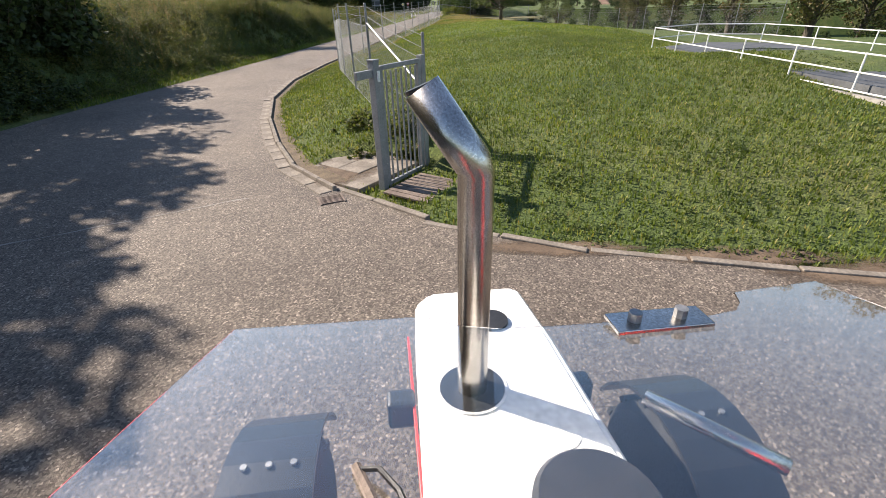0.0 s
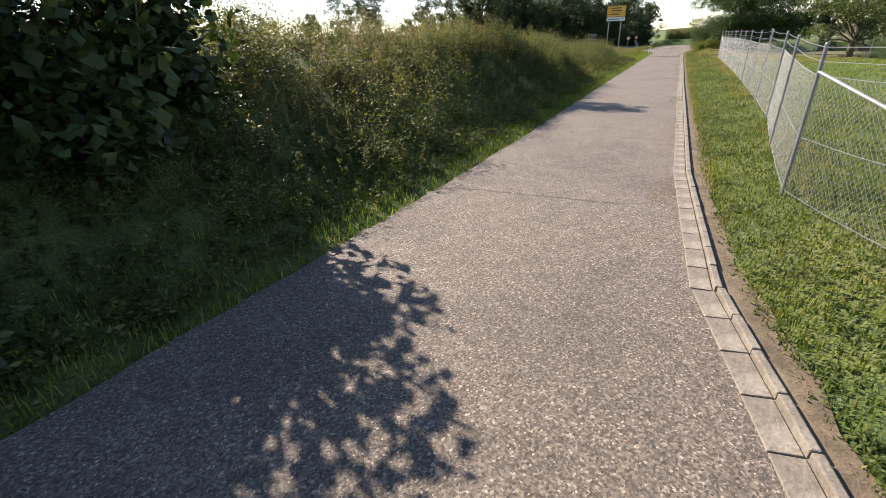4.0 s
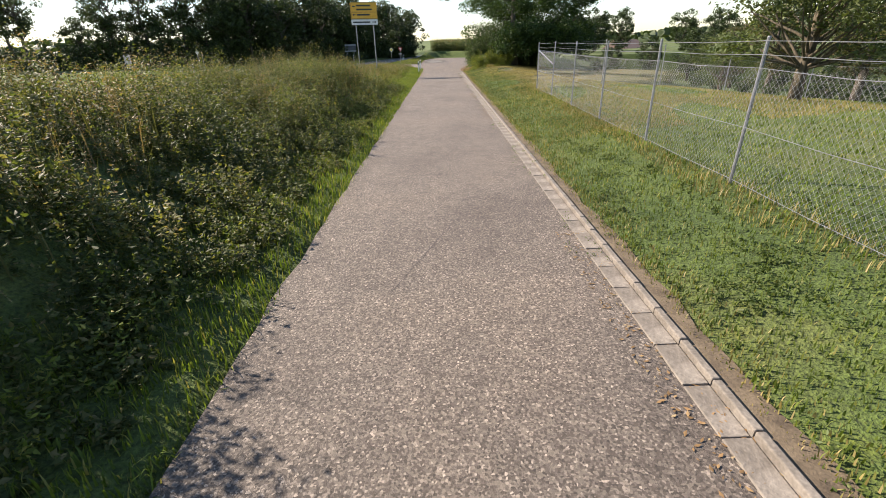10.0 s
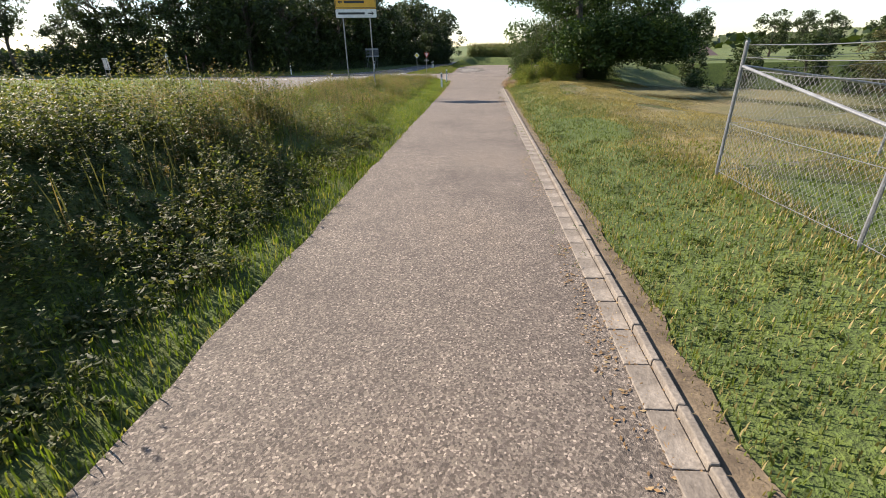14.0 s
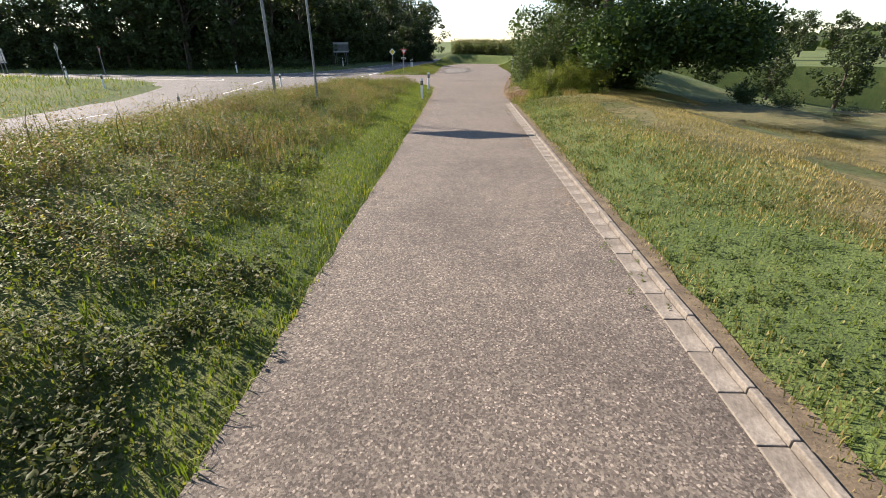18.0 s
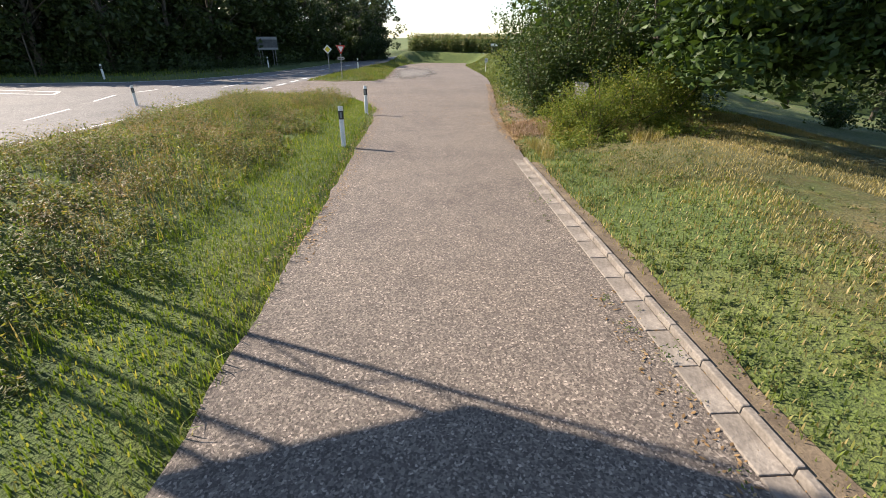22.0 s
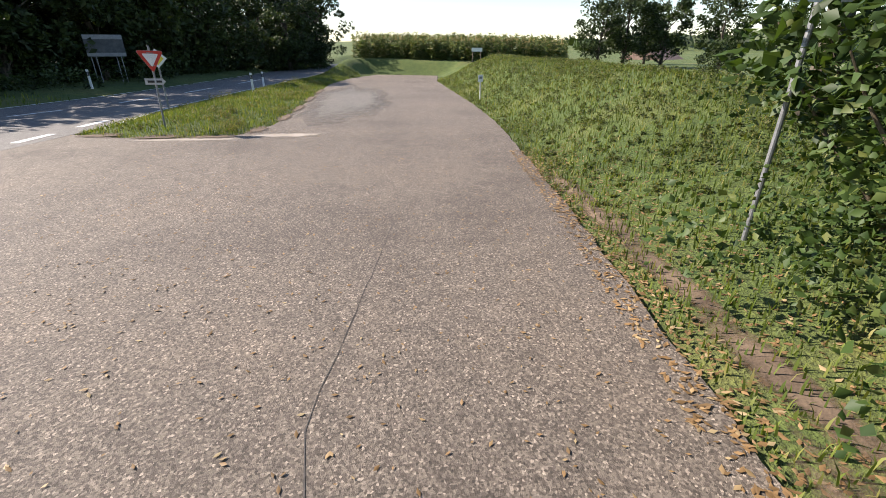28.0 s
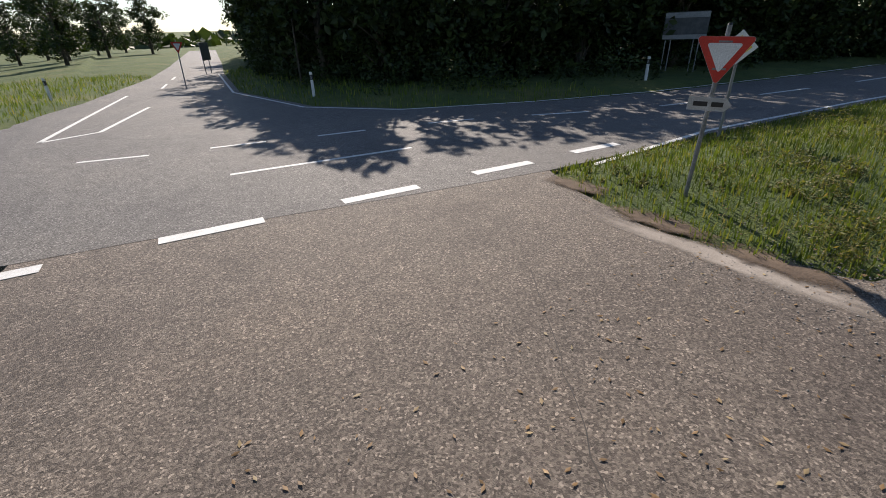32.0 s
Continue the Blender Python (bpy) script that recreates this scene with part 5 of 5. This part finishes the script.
for side in (-1, 1):
    wheel(CX + side * 0.86, 1.2, 0.42, 0.27)
    wheel(CX + side * 0.86, -0.75, 0.68, 0.36)
    guard = lofted([[(CX + side * 0.86 + dx, 1.2 + rr * math.cos(a), 0.42 + rr * math.sin(a)) for dx, rr in ((-0.17, 0.5), (0.17, 0.5), (0.17, 0.515), (-0.17, 0.515))] for a in (radians(25 + 13 * k) for k in range(11))])
    g = part("front_mudguard", guard, M_GUARD, tractor, "black front mudguard")
    for x0 in (-0.09, 0.0, 0.09):
        part("rivet", tube([(CX + side * 0.86 + x0, 1.18, 0.935), (CX + side * 0.86 + x0, 1.18, 0.945)], 0.013, 8), M_GALV, g)
    rear = lofted([[(CX + side * 0.86 + dx, -0.75 + rr * math.cos(a), 0.68 + rr * math.sin(a)) for dx, rr in ((-0.2, 0.76), (0.2, 0.76), (0.2, 0.775), (-0.2, 0.775))] for a in (radians(15 + 13 * k) for k in range(13))])
    part("rear_mudguard", rear, M_RED, tractor, "red rear mudguard")
    part("headlight", box(0.11, 0.09, 0.13, (CX + side * 0.36, 1.3, 0.96), 0.015), M_BLACK, tractor)

# ---- markings, joints and litter on the roads ----
def dash_between(a, b, width, z=0.0045):
    """A marking from a to b, cut where the grade of the road changes."""
    a, b = Vector(a), Vector(b)
    cuts = sorted({0.0, 1.0, *((y - a.y) / (b.y - a.y) for y in RISE_Y if min(a.y, b.y) < y < max(a.y, b.y))})
    for k0, k1 in zip(cuts, cuts[1:]):
        p, q = a.lerp(b, k0), a.lerp(b, k1)
        zp, zq, d = float(road_rise(p.y)), float(road_rise(q.y)), q - p
        tilt = math.degrees(math.atan2(zq - zp, d.length))
        part("marking", box(width, d.length, 0.004), M_PAINT, main_road, m=pose((p.x + q.x) / 2, (p.y + q.y) / 2, (zp + zq) / 2 + z, tilt, 0, -math.degrees(math.atan2(d.x, d.y))))


for i in range(-4, 4):
    y = 180.15 + 2.58 * i
    x = -11.05 + 0.13 * i + (0.0 if i > -3 else -0.25 * (i + 3) ** 2 - 0.25)
    dash_between((x, y), (x + 0.12, y + 1.35), 0.24)
for a, b in (((-17.7, 176.1), (-17.5, 177.6)), ((-17.3, 179.0), (-16.95, 180.4)), ((-16.75, 181.7), (-16.55, 183.0)), ((-16.3, 184.3), (-16.1, 185.6)), ((-15.75, 187.5), (-15.35, 188.9)), ((-14.6, 190.6), (-13.8, 192.3)), ((-12.9, 194.8), (-12.4, 197.0)), ((-11.9, 199.5), (-11.4, 202.5)), ((-10.9, 206), (-10.4, 210)), ((-18.3, 172.6), (-17.8, 174.6)), ((-19.9, 168.4), (-19.0, 170.6)), ((-22.2, 163.2), (-21.2, 165.4)), ((-24.4, 157.4), (-23.3, 159.8))):
    dash_between(a, b, 0.13)
dash_between((-13.85, 181.6), (-13.4, 185.5), 0.12)
for a, b in (((-20.9, 178.0), (-26.0, 179.0)), ((-26.0, 179.0), (-33, 180.4)), ((-20.9, 178.0), (-21.6, 179.4)), ((-21.6, 179.4), (-27, 181.0)), ((-36, 182.2), (-39, 182.7)), ((-43, 183.4), (-46, 183.9))):
    dash_between(a, b, 0.14)
EDGE_W = [(-46, 187.0), (-30, 184.9), (-22, 185.85), (-18.7, 188.2), (-16.7, 192.7), (-15.2, 197.8), (-13.7, 207.8), (-12.2, 222.8)]
EDGE_E = [(-9.75, 187.4), (-9.95, 192), (-9.1, 200), (-7.7, 210), (-5.8, 222)]
EDGE_S = [(-26.4, 147.9), (-20.8, 159.4), (-15.8, 169.3), (-13.0, 175.4)]
for edge in (EDGE_W, EDGE_E, EDGE_S):
    for a, b in zip(edge, edge[1:]):
        dash_between(a, b, 0.12, 0.0046)


def cracked(name, pts, width, parent, mat=M_CRACK):
    """A wandering joint in the asphalt, slightly proud."""
    rg = random.Random(len(pts) * 7 + int(pts[0][1]))
    bm, line = bmesh.new(), []
    for a, b in zip(pts, pts[1:]):
        n = max(2, int((Vector(b) - Vector(a)).length / 0.18))
        line += [Vector(a).lerp(Vector(b), k / n) + Vector((rg.uniform(-0.015, 0.015), rg.uniform(-0.02, 0.02))) for k in range(n)]
    prev = None
    for p, q in zip(line, line[1:]):
        d = (q - p).normalized()
        s = Vector((-d.y, d.x)) * width * rg.uniform(0.3, 1.0)
        now = (bm.verts.new((p.x + s.x, p.y + s.y, 0.004)), bm.verts.new((p.x - s.x, p.y - s.y, 0.004)))
        if prev:
            f = bm.faces.new((prev[0], now[0], now[1], prev[1]))
            f.normal_update()
            if f.normal.z < 0:
                f.normal_flip()
        prev = now
    return part(name, bm, mat, parent)


cracked("joint", [(-3.5, 99.8), (-0.2, 99.9)], 0.016, track)
cracked("joint", [(-3.55, 166.6), (-1.6, 166.9), (0.4, 167.0)], 0.014, track)
cracked("crack", [(-0.9, 178.3), (-1.6, 174.5), (-1.2, 171.5)], 0.006, track)
cracked("crack", [(-7.5, 183.5), (-4.0, 181.0), (-1.0, 184.5), (-0.5, 190)], 0.006, track)
cracked("crack", [(-3.0, 90.0), (-1.0, 88.2), (2.0, 86.9)], 0.007, track)
cracked("crack", [(1.0, 85.0), (4.2, 87.0)], 0.02, track, M_CONCRETE)
cracked("crack", [(-2.4, 121), (-1.3, 124), (-1.9, 128)], 0.005, track)

# bare soil, gravel and slabs where the frames show them
def mat_patch(name, cx, cy, rx, ry, mat, label, lift=0.006, seed=1):
    rg = random.Random(seed)
    bm = bmesh.new()
    n = 26
    ring = [(cx + rx * (0.75 + 0.35 * rg.random()) * math.cos(2 * math.pi * k / n), cy + ry * (0.75 + 0.35 * rg.random()) * math.sin(2 * math.pi * k / n)) for k in range(n)]
    high = lambda x, y: max(float(land(x, y)), 0.0) + lift
    c, inner = bm.verts.new((cx, cy, high(cx, cy))), None
    for j in range(1, 8):
        vs = [bm.verts.new((cx + (x - cx) * j / 7, cy + (y - cy) * j / 7, high(cx + (x - cx) * j / 7, cy + (y - cy) * j / 7) - (0.03 if j == 7 else 0))) for x, y in ring]
        for k in range(n):
            bm.faces.new((inner[k], vs[k], vs[(k + 1) % n], inner[(k + 1) % n]) if inner else (c, vs[k], vs[(k + 1) % n]))
        inner = vs
    ob = part(name, bm, mat, label=label, category="ground patch", kind="structure")
    fade = ob.data.attributes.new("fade", "FLOAT", "POINT")
    fade.data.foreach_set("value", [1.0] + [1 - j / 7 for j in range(1, 8) for k in range(n)])
    return ob


for k, (x, y, rx, ry) in enumerate(((-9.1, 186.15, 0.9, 0.3), (-7.4, 185.75, 1.0, 0.3), (-5.9, 185.65, 0.9, 0.3), (-4.9, 186.8, 0.36, 0.8), (-4.6, 189.3, 0.3, 1.3), (-4.55, 192.0, 0.28, 1.5), (-4.6, 195.5, 0.28, 2.0), (-4.65, 199.5, 0.28, 2.2))):
    mat_patch("soil_patch", x, y, rx, ry, M_SOIL, "bare brown soil along the edge of the traffic island", 0.022, 60 + k)
mat_patch("gravel_patch", -2.7, 195.5, 2.4, 10.0, M_GRAVEL, "pale grey gravel strewn over the field track", 0.004, 90)
for k, (x, y, rx, ry) in enumerate(((-6.4, 185.35, 2.2, 0.3), (-3.9, 185.75, 1.5, 0.45))):
    mat_patch("sand_patch", x, y, rx, ry, M_SAND, "pale pinkish sand washed along the edge of the traffic island", 0.005 + 0.0007 * k, 91 + k)
for k, (x, y, rx, ry) in enumerate(((5.2, 155.5, 3.8, 7), (9.5, 160, 4.5, 5), (3.6, 162.5, 2.6, 4), (10, 150, 5, 6), (5.4, 146, 3.4, 5), (4.2, 141.5, 2.4, 4), (14, 156, 4, 8))):
    mat_patch("dry_turf", x, y, rx, ry, M_DRYTURF, "dry yellowed turf beside the track", 0.02, 40 + k)
for k in range(9):
    mat_patch("soil_patch", 1.15 + 0.12 * k + (0.25 if k > 4 else 0), 166.0 + 1.7 * k, 0.4 if k < 5 else 0.24, 1.3, M_SOIL, "bare brown soil and litter below the thicket", 0.02, 20 + k)
mat_patch("soil_patch", 4.95, 88.0, 0.7, 0.9, M_SOIL, "bare sandy soil round the gate slabs", 0.014, 6)
for k in range(4):
    mat_patch("soil_patch", 8.0 + 1.9 * k, 85.42 - 0.14 * k, 1.3, 0.22, M_SOIL, "bare sandy soil and grit along the kerb", 0.01, 80 + k)
mat_patch("soil_patch", 11.2, 84.95, 1.5, 0.25, M_SOIL, "bare sandy soil along the lawn edge", 0.012, 4)


def litter(name, n, x0, x1, y0, y1, size, label, keep=None):
    x, y = rng.uniform(x0, x1, n), rng.uniform(y0, y1, n)
    z = np.maximum(land(x, y), 0.0) + 0.012
    if keep is not None:
        ok = keep(x, y)
        x, y, z = x[ok], y[ok], z[ok]
    me = leaf_cloud(name, np.stack([x, y, z], -1), size, M_LITTER, 0.14, 0.45, 0.06)
    attach(name, me, label=label, category="leaves", kind="stuff")


litter("fallen_leaves", 3600, -7, 4, 168, 187, 0.05, "dry fallen leaves scattered over the asphalt")
litter("leaf_drift", 24000, 0.3, 5.5, 164, 183, 0.075, "drift of brown leaves below the trees", lambda x, y: (away(x, y, TRACK) > -0.3) & (away(x, y, TRACK) < 0.4 + 1.6 * rng.random(len(x)) ** 2))
litter("edge_leaves", 3200, -4.5, -3.3, 158, 175, 0.05, "dry leaves along the edge of the track", lambda x, y: np.abs(away(x, y, TRACK)) < 0.28)
litter("island_leaves", 1600, -10, -4, 185.5, 200, 0.06, "dry leaves along the edge of the traffic island", lambda x, y: np.abs(away(x, y, TRACK) - 0.15) < 0.35)
litter("corner_straw", 4200, 0.5, 2.6, 165.2, 168.2, 0.07, "dry stalks and twigs on the ground by the thicket")
litter("gutter_leaves", 9000, -0.25, 0.5, 100, 168, 0.045, "dry leaves and weeds in the gutter", lambda x, y: np.sin(y * 0.9) + np.sin(y * 0.37 + 1) > 0.3)

def gravel(name, n, x0, x1, y0, y1, size, label):
    """Small angular stones, eight faces each, lying on the asphalt."""
    x, y = rng.normal((x0 + x1) / 2, (x1 - x0) / 4, n), rng.normal((y0 + y1) / 2, (y1 - y0) / 4, n)
    c = np.stack([x, y, np.maximum(land(x, y), 0.0) + size * 0.25], -1)
    six = np.array([(1, 0, 0), (0, 1, 0), (-1, 0, 0), (0, -1, 0), (0, 0, 0.7), (0, 0, -0.7)], float)
    v = c[:, None] + six[None] * (size * rng.uniform(0.3, 1.0, (n, 1, 1))) * rng.uniform(0.5, 1.2, (n, 6, 1))
    tri = np.array([(0, 1, 4), (1, 2, 4), (2, 3, 4), (3, 0, 4), (1, 0, 5), (2, 1, 5), (3, 2, 5), (0, 3, 5)])
    attach(name, mesh_of(name, v.reshape(-1, 3), (np.arange(n)[:, None, None] * 6 + tri).reshape(-1, 3), M_CONCRETE), label=label, category="gravel", kind="stuff")


gravel("gravel", 9000, -4.6, -0.4, 187, 206, 0.018, "loose pale gravel on the field track")
gravel("edge_gravel", 1500, -7.6, -3.2, 184.6, 187.2, 0.016, "loose stones at the tip of the traffic island")

# stones of the gutter along the track: two rows of pale concrete blocks
gutter = thing("gutter", Matrix(), "pale concrete gutter with a low edging of stones", "gutter", kind="structure")
block = box(0.2, 0.488, 0.1, (0, 0, -0.088), 0.008)
gm = bpy.data.meshes.new("gutter_block")
block.to_mesh(gm)
block.free()
gm.materials.append(M_GUTTER)
edge = box(0.07, 0.49, 0.15, (0, 0, -0.088), 0.012)
em = bpy.data.meshes.new("edge_stone")
edge.to_mesh(em)
edge.free()
em.materials.append(M_GUTTER)
rg = random.Random(9)
along = [p for p in TRACK[::-1] if 87.2 < p[1] < 164 and p[0] > -1 and p[0] < 5]
run = [Vector(p) for p in along]
dist, k = 0.0, 0
spots = []
for a, b in zip(run, run[1:]):
    d = (b - a).length
    while dist < d:
        p = a.lerp(b, dist / d)
        spots.append((p, math.degrees(math.atan2(-(b - a).x, (b - a).y))))
        dist += 0.5
    dist -= d
for p, turn in spots:
    c, s = math.cos(radians(turn)), math.sin(radians(turn))
    for off, lift, tilt, name, me in ((-0.03, 0.008, 1, "edge_stone", em), (-0.175, 0.003, -0.8, "gutter_block", gm)):
        ob = attach(name, me, gutter)
        ob.matrix_basis = pose(p.x + off * c, p.y + off * s, lift + rg.uniform(-0.004, 0.004), rg.uniform(-0.5, 0.5), tilt + rg.uniform(-0.7, 0.7), turn + rg.uniform(-0.8, 0.8))

soil = bmesh.new()
prev = None
for p, turn in spots:
    c, n = math.cos(radians(turn)), math.sin(radians(turn))
    row = []
    for off in (-0.015, 0.08, 0.16, 0.27):
        wide = off + (rg.uniform(-0.08, 0.06) if off > 0.1 else 0.0)
        x, y = p.x + wide * c, p.y + wide * n
        row.append(soil.verts.new((x, y, 0.008 if off < 0 else max(0.016, ground_at(x, y) + (0.012 if off < 0.2 else -0.03)))))
    if prev:
        for k in range(3):
            soil.faces.new((prev[k], prev[k + 1], row[k + 1], row[k]))
    prev = row
bmesh.ops.recalc_face_normals(soil, faces=soil.faces[:])
part("soil_strip", soil, M_EDGESOIL, label="strip of dry brown soil and roots behind the gutter", category="soil", kind="structure")

# kerb of the lawn and the slabs by the gate
kerb = thing("kerb", Matrix(), "low worn concrete kerb along the lawn", "kerb", kind="structure")
kb = box(0.1, 0.97, 0.22, (0, 0, -0.1), 0.012)
km = bpy.data.meshes.new("kerb_stone")
kb.to_mesh(km)
kb.free()
km.materials.append(M_GUTTER)
line = [Vector(p) for p in ((4.9, 87.3), (5.7, 86.75), (6.9, 85.9), (8.1, 85.45), (10, 85.1), (12, 84.8), (20, 84.2))]
dist = 0.5
for a, b in zip(line, line[1:]):
    d = (b - a).length
    while dist < d:
        p = a.lerp(b, dist / d)
        ob = attach("kerb_stone", km, kerb)
        ob.matrix_basis = pose(p.x, p.y, rg.uniform(-0.11, -0.08), 0, rg.uniform(-2, 2), math.degrees(math.atan2(-(b - a).x, (b - a).y)))
        dist += 1.0
    dist -= d
paving = thing("paving", Matrix(), "weathered paving slabs in front of the gate", "paving", kind="structure")
sb = box(0.48, 0.48, 0.08, (0, 0, -0.06), 0.008)
sm = bpy.data.meshes.new("slab")
sb.to_mesh(sm)
sb.free()
sm.materials.append(M_GUTTER)
for i in range(3):
    for j in range(3):
        ob = attach("slab", sm, paving)
        sx, sy = 4.5 + 0.42 * i + 0.24 * j, 87.95 - 0.25 * i + 0.42 * j
        ob.matrix_basis = pose(sx, sy, -0.005 + rg.uniform(-0.01, 0.01), rg.uniform(-1, 1), rg.uniform(-1, 1), -30)
deck = thing("gate_deck", pose(6.25, 87.35, -0.02, 0, 0, -29), "weathered wooden deck boards behind the gate", "deck", kind="structure")
for k in range(8):
    part("board", box(1.1, 0.105, 0.03, (0.3, -0.45 + 0.12 * k, 0), 0.004), M_WOODSLAT, deck)

# an old board left leaning under the thicket
panel = thing("leaning_board", pose(2.75, 167.1, 0.0, -7, 1, -46), "pale weathered board leaning under the thicket", "board")
part("board", box(0.45, 0.03, 1.32, (0, 0, 0), 0.004), M_CONCRETE, panel)
for zz in (0.25, 1.1):
    part("batten", box(0.45, 0.03, 0.05, (0, 0.032, zz), 0.004), M_WOODSLAT, panel)

drain = thing("drain_grate", pose(5.1, 86.75, 0.004, 0, 0, 28), "small rusty drain grate at the edge of the yard", "drain", kind="structure")
for k in range(7):
    part("grate_bar", box(0.3, 0.022, 0.012, (0, -0.12 + 0.04 * k, 0), 0.002), M_WOODSLAT, drain)
part("grate_frame", box(0.03, 0.32, 0.014, (0.165, 0, 0), 0.003), M_WOODSLAT, drain)
part("grate_frame", box(0.03, 0.32, 0.014, (-0.165, 0, 0), 0.003), M_WOODSLAT, drain)
